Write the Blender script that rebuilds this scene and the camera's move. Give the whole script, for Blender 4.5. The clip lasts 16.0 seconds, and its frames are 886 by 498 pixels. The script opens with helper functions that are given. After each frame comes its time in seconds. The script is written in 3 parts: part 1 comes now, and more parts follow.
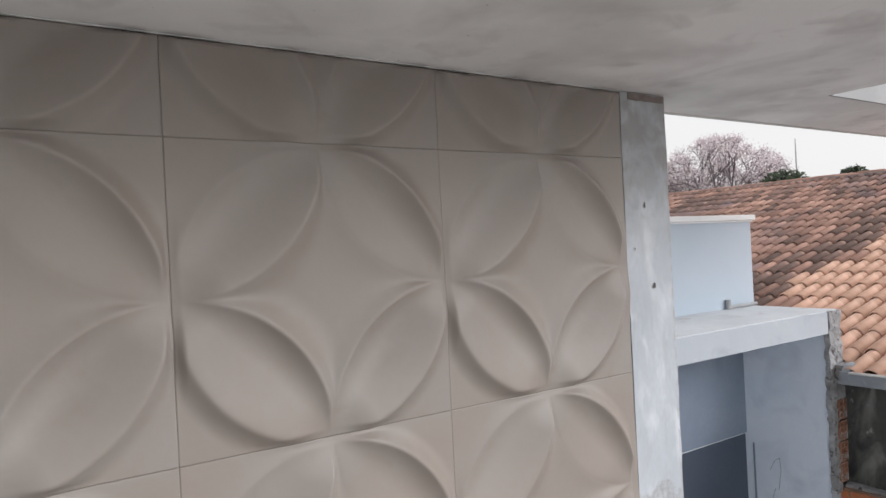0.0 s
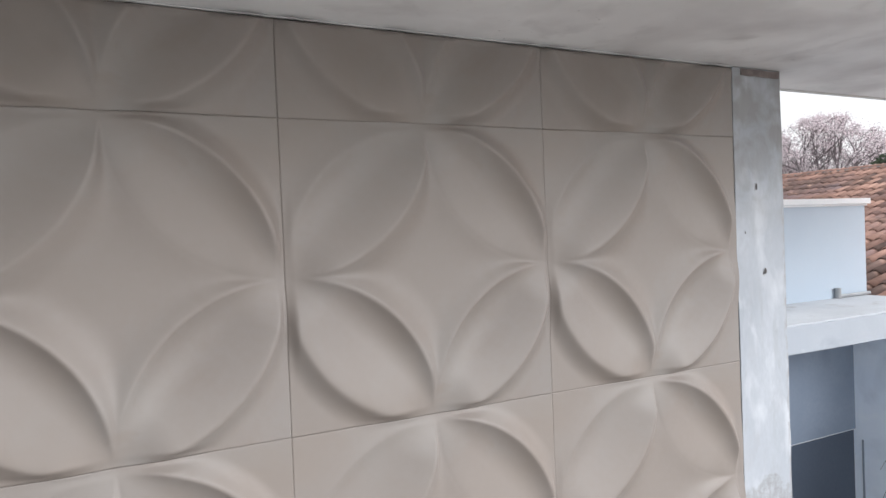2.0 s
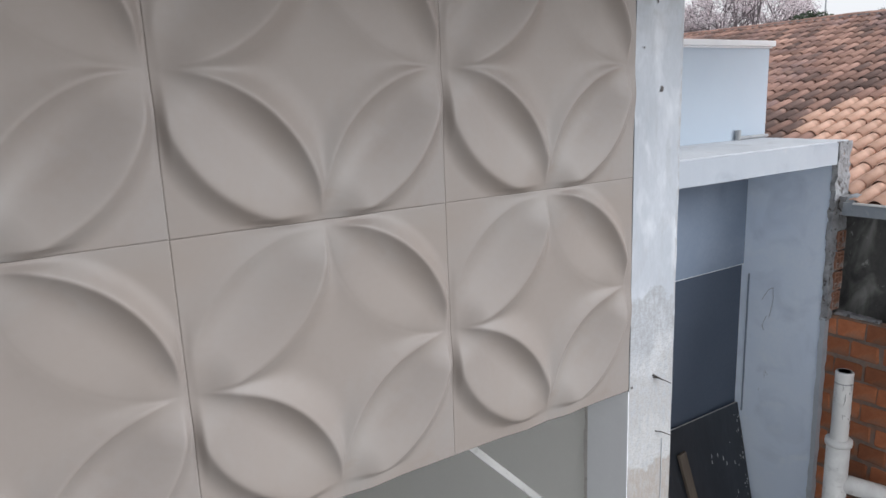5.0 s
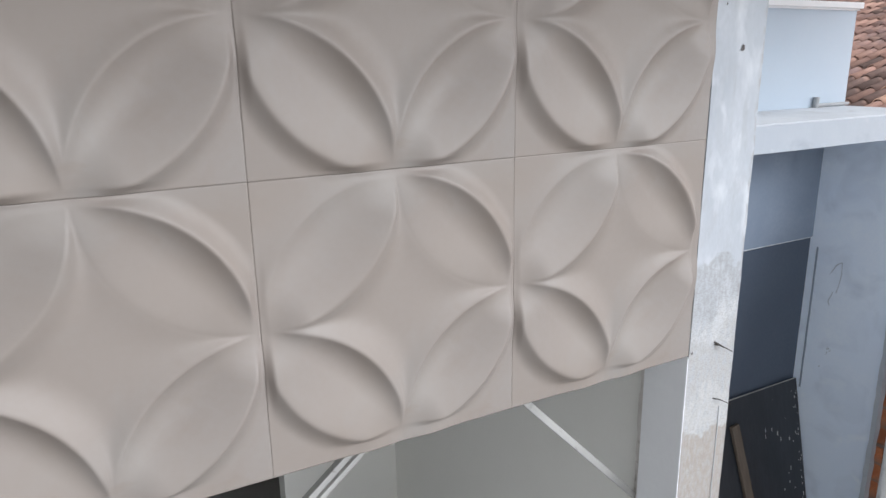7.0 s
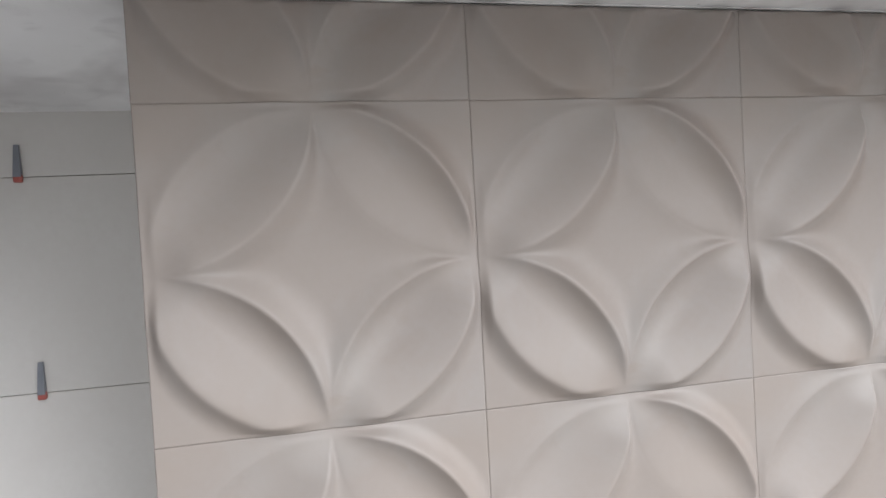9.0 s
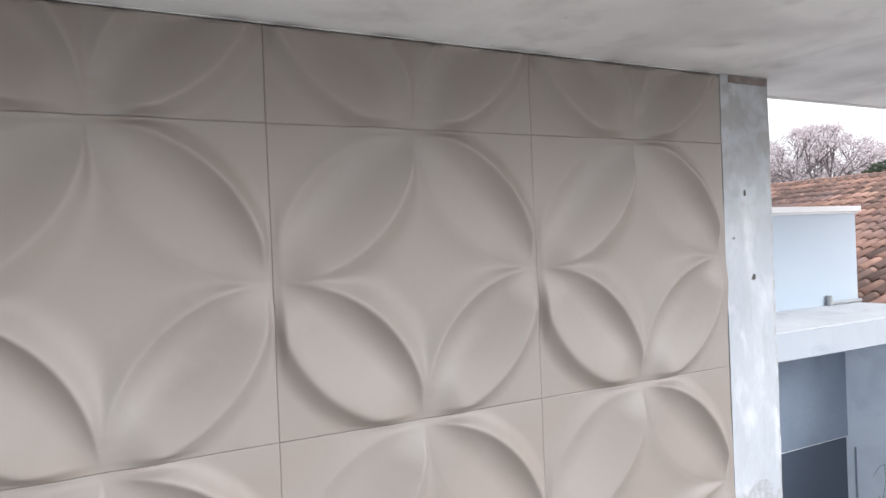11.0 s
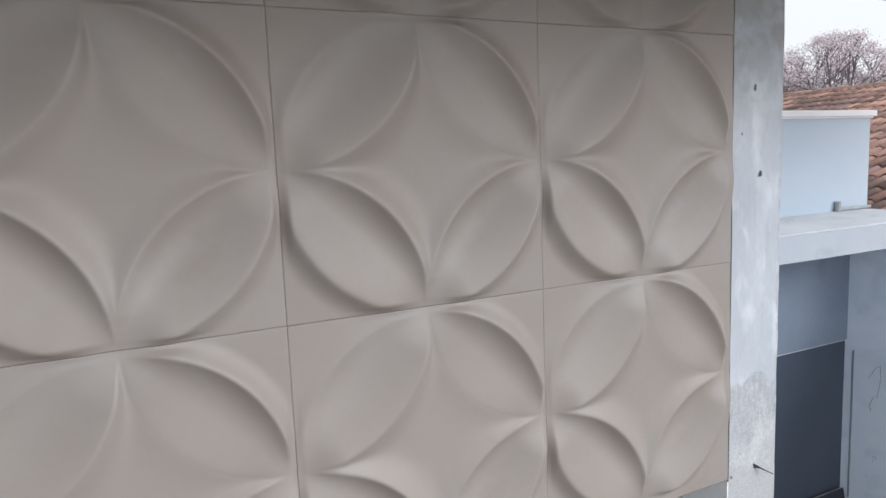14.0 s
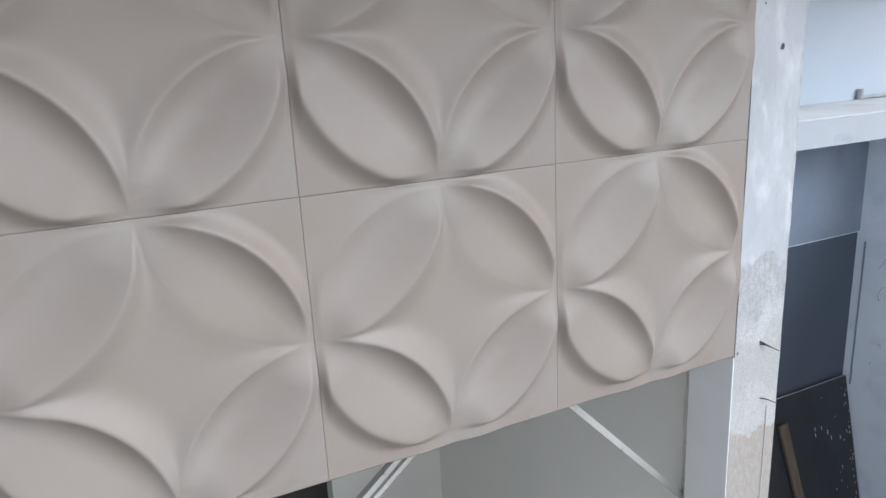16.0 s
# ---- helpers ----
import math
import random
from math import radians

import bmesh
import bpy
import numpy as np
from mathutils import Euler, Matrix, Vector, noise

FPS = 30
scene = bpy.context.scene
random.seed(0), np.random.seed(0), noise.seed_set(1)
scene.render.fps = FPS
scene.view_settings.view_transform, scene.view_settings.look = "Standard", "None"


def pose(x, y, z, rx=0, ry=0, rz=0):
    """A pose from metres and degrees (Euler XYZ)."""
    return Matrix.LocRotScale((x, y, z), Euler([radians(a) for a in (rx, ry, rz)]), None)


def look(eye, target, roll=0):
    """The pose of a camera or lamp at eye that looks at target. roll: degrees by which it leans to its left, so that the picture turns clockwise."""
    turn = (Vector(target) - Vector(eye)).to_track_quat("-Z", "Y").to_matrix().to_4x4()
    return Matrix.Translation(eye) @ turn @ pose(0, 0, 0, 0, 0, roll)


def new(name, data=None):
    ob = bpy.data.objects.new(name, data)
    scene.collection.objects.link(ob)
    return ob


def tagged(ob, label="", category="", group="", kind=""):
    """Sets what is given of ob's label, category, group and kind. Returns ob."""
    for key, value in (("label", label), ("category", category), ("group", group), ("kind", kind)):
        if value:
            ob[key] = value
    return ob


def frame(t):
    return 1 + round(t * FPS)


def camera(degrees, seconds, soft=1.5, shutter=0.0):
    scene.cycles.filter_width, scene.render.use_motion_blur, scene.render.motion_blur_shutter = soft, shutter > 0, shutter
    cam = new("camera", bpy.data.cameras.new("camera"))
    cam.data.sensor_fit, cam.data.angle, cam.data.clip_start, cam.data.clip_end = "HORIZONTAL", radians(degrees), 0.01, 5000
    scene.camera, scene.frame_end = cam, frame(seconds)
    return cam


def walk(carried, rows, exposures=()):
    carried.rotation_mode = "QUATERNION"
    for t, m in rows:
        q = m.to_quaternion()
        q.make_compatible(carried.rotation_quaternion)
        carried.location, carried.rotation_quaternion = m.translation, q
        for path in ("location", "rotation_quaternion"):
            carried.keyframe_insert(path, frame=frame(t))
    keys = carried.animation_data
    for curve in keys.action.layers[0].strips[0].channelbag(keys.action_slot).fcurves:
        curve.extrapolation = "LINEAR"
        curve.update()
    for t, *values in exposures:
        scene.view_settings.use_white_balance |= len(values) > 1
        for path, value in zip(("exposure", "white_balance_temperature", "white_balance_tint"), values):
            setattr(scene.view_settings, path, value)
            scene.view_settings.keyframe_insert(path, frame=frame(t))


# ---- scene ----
cam = camera(65.2, 16.0)
PATH = [
    (0, (0.359, -1.534, 1.134), (1.482, 0.121, 1.133), -2.9),
    (0.5, (0.353, -1.541, 1.144), (1.421, 0.15, 1.199), -2.8),
    (1, (0.343, -1.531, 1.14), (1.36, 0.191, 1.157), -2.4),
    (1.5, (0.325, -1.521, 1.134), (1.281, 0.235, 1.106), -2.7),
    (2, (0.317, -1.501, 1.131), (1.234, 0.276, 1.091), -2.3),
    (2.5, (0.329, -1.488, 1.13), (1.302, 0.259, 1.09), -1.8),
    (3, (0.391, -1.49, 1.121), (1.483, 0.183, 1.026), -2.5),
    (3.5, (0.409, -1.504, 1.084), (1.532, 0.144, 0.936), -1.8),
    (4, (0.411, -1.511, 1.033), (1.536, 0.115, 0.736), -2.2),
    (4.5, (0.412, -1.504, 0.999), (1.517, 0.124, 0.64), -1.6),
    (4.7, (0.408, -1.517, 0.971), (1.497, 0.117, 0.588), -1.9),
    (6.8, (0.367, -1.518, 0.959), (1.328, 0.147, 0.4), -0.9),
    (7, (0.36, -1.512, 0.946), (1.282, 0.185, 0.425), -0.9),
    (7.5, (0.326, -1.501, 0.961), (1.094, 0.283, 0.483), -1.8),
    (8, (0.325, -1.524, 1.006), (0.904, 0.357, 0.648), -2.2),
    (8.5, (0.296, -1.536, 1.063), (0.777, 0.4, 0.922), -3.1),
    (9, (0.262, -1.5, 1.115), (0.727, 0.444, 1.058), -3.2),
    (9.5, (0.263, -1.494, 1.14), (0.737, 0.446, 1.252), -2.6),
    (10, (0.266, -1.491, 1.151), (0.902, 0.404, 1.237), -2.2),
    (10.2, (0.277, -1.495, 1.144), (1.02, 0.365, 1.214), -2.1),
    (12.3, (0.369, -1.538, 1.103), (1.357, 0.197, 0.983), -1.9),
    (12.5, (0.365, -1.544, 1.099), (1.349, 0.192, 0.968), -2.1),
    (13, (0.348, -1.548, 1.095), (1.32, 0.194, 0.95), -2.4),
    (13.5, (0.348, -1.54, 1.08), (1.299, 0.21, 0.892), -3.1),
    (14, (0.334, -1.531, 1.061), (1.224, 0.242, 0.804), -2.3),
    (14.5, (0.331, -1.519, 1.03), (1.203, 0.25, 0.7), -2.8),
    (15, (0.331, -1.533, 1.012), (1.203, 0.226, 0.633), -2.9),
    (15.5, (0.331, -1.536, 0.998), (1.169, 0.22, 0.534), -3.0),
    (16, (0.324, -1.536, 0.975), (1.153, 0.209, 0.46), -3.0),
]
walk(cam, [(t, look(eye, target, roll)) for t, eye, target, roll in PATH], [(0, -0.08, 6320, 10.5), (2, 0.19, 6150, 10), (3, 0.18, 6050, 10), (4.5, -0.08, 6050, 10), (7, 0.14, 6030, 9.5), (8, 0.16, 5920, 8.5), (8.5, 0.22, 6080, 10), (9.2, 0.54, 6090, 10), (10, 0.64, 6100, 10), (12.5, 0.05, 6050, 10), (14, 0.03, 6000, 9.3), (14.5, 0.08, 5930, 9), (16, 0.13, 5880, 8.5)])

# ---------------------------------------------------------------- light
SUNUP, SUNTURN = 27, 145  # height of the veiled sun, and its turn from +y towards +x
world = bpy.data.worlds.new("overcast_sky")
scene.world = world
world.use_nodes = True
wn, wl = world.node_tree.nodes, world.node_tree.links
sky = wn.new("ShaderNodeTexSky")
sky.sky_type, sky.sun_disc = "NISHITA", False
sky.sun_elevation, sky.sun_rotation = radians(SUNUP), radians(SUNTURN)
sky.air_density, sky.dust_density, sky.ozone_density = 1.2, 2.0, 1.0
grey = wn.new("ShaderNodeHueSaturation")
grey.inputs["Saturation"].default_value = 0.12
wl.new(sky.outputs["Color"], grey.inputs["Color"])
cloud = wn.new("ShaderNodeMix")  # an even cloud cover lies over most of the clear sky
cloud.data_type = "RGBA"
cloud.inputs[0].default_value = 0.65
cloud.inputs[7].default_value = (8.2, 8.0, 7.75, 1)
wl.new(grey.outputs["Color"], cloud.inputs[6])
wl.new(cloud.outputs[2], wn["Background"].inputs["Color"])
wn["Background"].inputs["Strength"].default_value = 0.145

sun = new("sun", bpy.data.lights.new("sun", "SUN"))
sun.data.energy, sun.data.angle, sun.data.color = 2.4, radians(40), (1.0, 0.99, 0.98)
sun.matrix_world = look((0, 0, 0), (-math.sin(radians(SUNTURN)) * math.cos(radians(SUNUP)), -math.cos(radians(SUNTURN)) * math.cos(radians(SUNUP)), -math.sin(radians(SUNUP))))


# ---------------------------------------------------------------- materials
def surface(name, colours, scale=6.0, fine=90.0, rough=0.7, bump=0.15, fine_bump=0.1, metal=0.0, spots=None, random=0.0, island=False, stretch=(1, 1, 1), soft=(0.35, 0.68), edges=7.0):
    """A node material: two colours mixed by broad noise, fine grain, relief and, where given, stains (colour, scale, threshold)."""
    m = bpy.data.materials.new(name)
    m.use_nodes = True
    n, l = m.node_tree.nodes, m.node_tree.links
    b = n["Principled BSDF"]
    co = n.new("ShaderNodeTexCoord")
    mp = n.new("ShaderNodeMapping")
    mp.inputs["Scale"].default_value = stretch
    l.new(co.outputs["Object"], mp.inputs["Vector"])

    def noise_node(s, detail=5.0, distortion=0.0):
        t = n.new("ShaderNodeTexNoise")
        t.inputs["Scale"].default_value, t.inputs["Detail"].default_value, t.inputs["Distortion"].default_value = s, detail, distortion
        l.new(mp.outputs["Vector"], t.inputs["Vector"])
        return t

    def mix(fac, a, c, kind="MIX"):
        x = n.new("ShaderNodeMix")
        x.data_type, x.blend_type = "RGBA", kind
        for sock, v in ((x.inputs[0], fac), (x.inputs[6], a), (x.inputs[7], c)):
            if isinstance(v, (tuple, float, int)):
                sock.default_value = (*v, 1) if isinstance(v, tuple) else v
            else:
                l.new(v, sock)
        return x.outputs[2]

    def ramp(src, lo, hi):
        r = n.new("ShaderNodeMapRange")
        r.inputs[1].default_value, r.inputs[2].default_value = lo, hi
        l.new(src, r.inputs[0])
        return r.outputs[0]

    broad, grain = noise_node(scale, 6.0, 0.4), noise_node(fine, 4.0)
    colour = mix(ramp(broad.outputs[0], *soft), colours[0], colours[1])
    colour = mix(ramp(grain.outputs[0], 0.3, 0.75), colour, mix(0.5, colour, colours[2] if len(colours) > 2 else colours[0]))
    for tint, s, lo, hi in spots or ():
        colour = mix(ramp(noise_node(s, edges, 0.1 * edges).outputs[0], lo, hi), colour, tint)
    if random or island:
        if island:
            src = n.new("ShaderNodeNewGeometry").outputs["Random Per Island"]
        else:
            src = n.new("ShaderNodeObjectInfo").outputs["Random"]
        hv = n.new("ShaderNodeHueSaturation")
        l.new(ramp(src, 0, 1), hv.inputs["Value"])
        r = hv.inputs["Value"].links[0].from_node
        r.inputs[3].default_value, r.inputs[4].default_value = 1 - random, 1 + random
        l.new(colour, hv.inputs["Color"])
        colour = hv.outputs[0]
    l.new(colour, b.inputs["Base Color"])
    rr = ramp(grain.outputs[0], 0, 1)
    rr.node.inputs[3].default_value, rr.node.inputs[4].default_value = max(rough - 0.1, 0.02), min(rough + 0.1, 1)
    l.new(rr, b.inputs["Roughness"])
    b.inputs["Metallic"].default_value = metal
    b1, b2 = n.new("ShaderNodeBump"), n.new("ShaderNodeBump")
    b1.inputs["Strength"].default_value, b1.inputs["Distance"].default_value = bump, 0.01
    b2.inputs["Strength"].default_value, b2.inputs["Distance"].default_value = fine_bump, 0.002
    l.new(broad.outputs[0], b1.inputs["Height"])
    l.new(grain.outputs[0], b2.inputs["Height"])
    l.new(b1.outputs[0], b2.inputs["Normal"])
    l.new(b2.outputs[0], b.inputs["Normal"])
    return m


RELIEF = surface("cast_relief_tile", [(0.266, 0.227, 0.199), (0.274, 0.243, 0.224), (0.263, 0.226, 0.200)], 2.2, 60, 0.55, 0.02, 0.015, random=0.02, spots=[((0.280, 0.255, 0.235), 4.0, 0.48, 0.8), ((0.249, 0.211, 0.185), 9.0, 0.6, 0.85)])
SMOOTH = surface("smooth_beige_tile", [(0.584, 0.558, 0.528), (0.634, 0.613, 0.586)], 1.5, 50, 0.5, 0.02, 0.02, random=0.02)
GROUT = surface("beige_joint", [(0.22, 0.19, 0.165), (0.30, 0.26, 0.23)], 20, 120, 0.9)
CEIL = surface("skimmed_ceiling", [(0.88, 0.867, 0.862), (0.91, 0.90, 0.896)], 1.7, 35, 0.8, 0.25, 0.08,
               spots=[((0.74, 0.725, 0.72), 1.3, 0.44, 0.66), ((0.62, 0.60, 0.595), 2.2, 0.52, 0.74), ((0.60, 0.58, 0.575), 6.0, 0.55, 0.80), ((0.36, 0.34, 0.33), 85.0, 0.735, 0.76)], edges=4.0)
EDGE = surface("white_plaster_trim", [(0.62, 0.61, 0.60), (0.70, 0.69, 0.68)], 8, 70, 0.8)
PAINT = surface("bluish_white_render", [(0.408, 0.441, 0.490), (0.449, 0.483, 0.524)], 3.0, 60, 0.75, 0.2, 0.15, spots=[((0.337, 0.366, 0.419), 4.5, 0.54, 0.76), ((0.508, 0.524, 0.546), 7.0, 0.62, 0.8)])
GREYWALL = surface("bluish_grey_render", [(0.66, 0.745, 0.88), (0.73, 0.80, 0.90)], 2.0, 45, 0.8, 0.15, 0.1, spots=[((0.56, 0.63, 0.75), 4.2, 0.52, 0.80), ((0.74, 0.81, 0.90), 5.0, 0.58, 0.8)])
LINTEL = surface("dark_blue_grey_render", [(0.211, 0.257, 0.332), (0.259, 0.307, 0.385)], 2.5, 45, 0.8, 0.15, 0.1, spots=[((0.188, 0.223, 0.284), 3.1, 0.58, 0.8)])
DARKGREY = surface("dark_grey_surface", [(0.065, 0.084, 0.119), (0.080, 0.101, 0.137)], 1.5, 50, 0.6, 0.08, 0.05)
BOXWHITE = surface("pale_blue_white_paint", [(0.465, 0.538, 0.620), (0.491, 0.564, 0.642)], 2.0, 60, 0.7, 0.08, 0.06)
COPING = surface("white_coping_paint", [(0.80, 0.81, 0.83), (0.86, 0.87, 0.885)], 4.0, 60, 0.7, 0.1, 0.1)
CANTOP = surface("weathered_slab_top", [(0.52, 0.54, 0.57), (0.63, 0.65, 0.68)], 3.0, 45, 0.9, 0.3, 0.2, spots=[((0.42, 0.41, 0.41), 5.0, 0.6, 0.78)])
RAWEDGE = surface("raw_grey_plaster", [(0.33, 0.33, 0.335), (0.40, 0.40, 0.405)], 5, 60, 0.9, 0.3, 0.2)
ROOMWALL = surface("room_wall_plaster", [(0.84, 0.83, 0.785), (0.87, 0.86, 0.82)], 1.5, 40, 0.85, 0.1, 0.1)
JAMB = surface("broken_beige_plaster", [(0.60, 0.57, 0.54), (0.70, 0.67, 0.64)], 14, 80, 0.9, 0.7, 0.5, spots=[((0.48, 0.45, 0.42), 30, 0.58, 0.70)])
ROUGH = surface("raw_mortar", [(0.225, 0.225, 0.232), (0.390, 0.398, 0.413)], 16, 90, 0.95, 0.9, 0.8, spots=[((0.075, 0.064, 0.060), 22, 0.57, 0.66), ((0.270, 0.150, 0.098), 17, 0.64, 0.74)])
BRICK = surface("hollow_clay_brick", [(0.290, 0.099, 0.044), (0.493, 0.185, 0.080)], 7, 70, 0.9, 0.35, 0.35, random=0.35, spots=[((0.194, 0.125, 0.092), 6, 0.50, 0.72), ((0.528, 0.284, 0.168), 13, 0.64, 0.8)])
DULLBRICK = surface("mortar_smeared_brick", [(0.24, 0.12, 0.08), (0.34, 0.19, 0.13)], 14, 80, 0.95, 0.4, 0.4, random=0.25, spots=[((0.33, 0.30, 0.28), 20, 0.54, 0.66)])
MORTAR = surface("grey_brown_mortar", [(0.162, 0.119, 0.095), (0.264, 0.207, 0.176)], 10, 90, 0.95, 0.8, 0.6, spots=[((0.306, 0.145, 0.081), 7, 0.47, 0.66)])
SOOT = surface("blackened_render", [(0.065, 0.065, 0.065), (0.174, 0.174, 0.167)], 3.0, 50, 0.95, 0.4, 0.3, spots=[((0.34, 0.34, 0.325), 5.5, 0.52, 0.74), ((0.42, 0.42, 0.40), 26, 0.66, 0.74), ((0.051, 0.051, 0.051), 8, 0.56, 0.72)], stretch=(1, 1, 0.6))
ZINC = surface("zinc_gutter", [(0.24, 0.265, 0.295), (0.32, 0.34, 0.365)], 5, 60, 0.5, 0.05, 0.05, metal=0.2, spots=[((0.40, 0.41, 0.42), 7, 0.62, 0.75)])
NEWCLAY, NEWSTAIN = [(0.66, 0.405, 0.295), (0.76, 0.51, 0.40)], [((0.40, 0.235, 0.165), 6, 0.58, 0.85), ((0.30, 0.21, 0.17), 22, 0.66, 0.76)]
OLDCLAY, OLDSTAIN = [(0.31, 0.182, 0.146), (0.49, 0.305, 0.240)], [((0.20, 0.145, 0.145), 1.6, 0.50, 0.68), ((0.58, 0.38, 0.29), 3.5, 0.64, 0.8)]
DARKCLAY, DARKSTAIN = [(0.145, 0.098, 0.086), (0.26, 0.165, 0.135)], [((0.40, 0.26, 0.21), 5, 0.54, 0.72)]
TILE_NEW = surface("fresh_clay_tile", NEWCLAY, 7, 70, 0.85, 0.15, 0.2, random=0.12, spots=NEWSTAIN)
TILE_NEW_FAR = surface("fresh_clay_tile_far", NEWCLAY, 7, 70, 0.85, 0.15, 0.2, random=0.12, island=True, spots=NEWSTAIN)
TILE_OLD = surface("weathered_clay_tile", OLDCLAY, 4.0, 60, 0.9, 0.2, 0.3, random=0.3, spots=OLDSTAIN)
TILE_FAR = surface("weathered_clay_tile_far", OLDCLAY, 4.0, 60, 0.9, 0.2, 0.3, random=0.3, island=True, spots=OLDSTAIN)
TILE_DARK = surface("lichen_dark_tile", DARKCLAY, 4.0, 60, 0.9, 0.2, 0.3, random=0.3, spots=DARKSTAIN)
TILE_DARK_FAR = surface("lichen_dark_tile_far", DARKCLAY, 4.0, 60, 0.9, 0.2, 0.3, random=0.3, island=True, spots=DARKSTAIN)
# clay darkened in its colour for the shade between the barrels
PAN = surface("pan_tile_painted_shade", [(0.192, 0.096, 0.072), (0.312, 0.168, 0.120)], 5, 60, 0.95)
PVC = surface("dirty_white_pvc", [(0.66, 0.66, 0.655), (0.80, 0.80, 0.79)], 9, 60, 0.5, 0.05, 0.05, spots=[((0.42, 0.41, 0.40), 14, 0.60, 0.78), ((0.16, 0.15, 0.145), 75, 0.70, 0.74)], stretch=(1, 1, 0.6))
PVCGREY = surface("grey_plastic", [(0.32, 0.33, 0.34), (0.40, 0.41, 0.42)], 10, 60, 0.5)
BOARD = surface("black_film_plywood", [(0.018, 0.022, 0.028), (0.036, 0.041, 0.050)], 3, 60, 0.45, 0.05, 0.08, spots=[((0.30, 0.31, 0.33), 30, 0.72, 0.75)], stretch=(1, 1, 0.25))
WOOD = surface("raw_grey_timber", [(0.093, 0.073, 0.058), (0.139, 0.112, 0.089)], 6, 80, 0.85, 0.3, 0.3, stretch=(6, 6, 0.7))
WHITEWOOD = surface("white_painted_batten", [(0.387, 0.382, 0.367), (0.462, 0.456, 0.438)], 7, 70, 0.7, 0.15, 0.1, spots=[((0.250, 0.240, 0.222), 16, 0.62, 0.70)])
BLACK = surface("dark_hole", [(0.03, 0.028, 0.025), (0.06, 0.055, 0.05)], 40, 120, 0.95)
# dark colour for the shade inside the column's chips and the pipe mouth
HOLE = surface("hole_shade", [(0.10, 0.09, 0.09), (0.17, 0.16, 0.16)], 60, 150, 0.95)
STAIN = surface("brown_damp_stain", [(0.17, 0.14, 0.13), (0.26, 0.22, 0.20)], 30, 120, 0.95)
RUST = surface("rusty_wire", [(0.06, 0.053, 0.048), (0.11, 0.095, 0.085)], 60, 200, 0.8, metal=0.3)
PENCIL = surface("pencil_mark", [(0.16, 0.17, 0.20), (0.21, 0.22, 0.25)], 40, 150, 0.9)
CLIP_GREY = surface("grey_wedge_plastic", [(0.17, 0.18, 0.21), (0.22, 0.23, 0.26)], 20, 100, 0.5)
CLIP_RED = surface("red_clip_plastic", [(0.36, 0.08, 0.065), (0.42, 0.11, 0.09)], 20, 100, 0.5)
GROUND = surface("bare_concrete_ground", [(0.351, 0.346, 0.335), (0.419, 0.413, 0.399)], 0.8, 25, 0.95, 0.3, 0.3)
BARK = surface("grey_bark", [(0.17, 0.145, 0.15), (0.27, 0.235, 0.24)], 3, 20, 0.95)
BLOSSOM = surface("pink_blossom", [(0.68, 0.58, 0.605), (0.81, 0.745, 0.765)], 0.9, 8, 0.9, random=0.2, island=True)
PALE = surface("pale_bare_twigs", [(0.56, 0.49, 0.51), (0.74, 0.68, 0.70)], 0.9, 8, 0.9, random=0.25, island=True)
LEAF = surface("dark_foliage", [(0.035, 0.05, 0.03), (0.06, 0.085, 0.045)], 2, 12, 0.9, random=0.3, island=True)


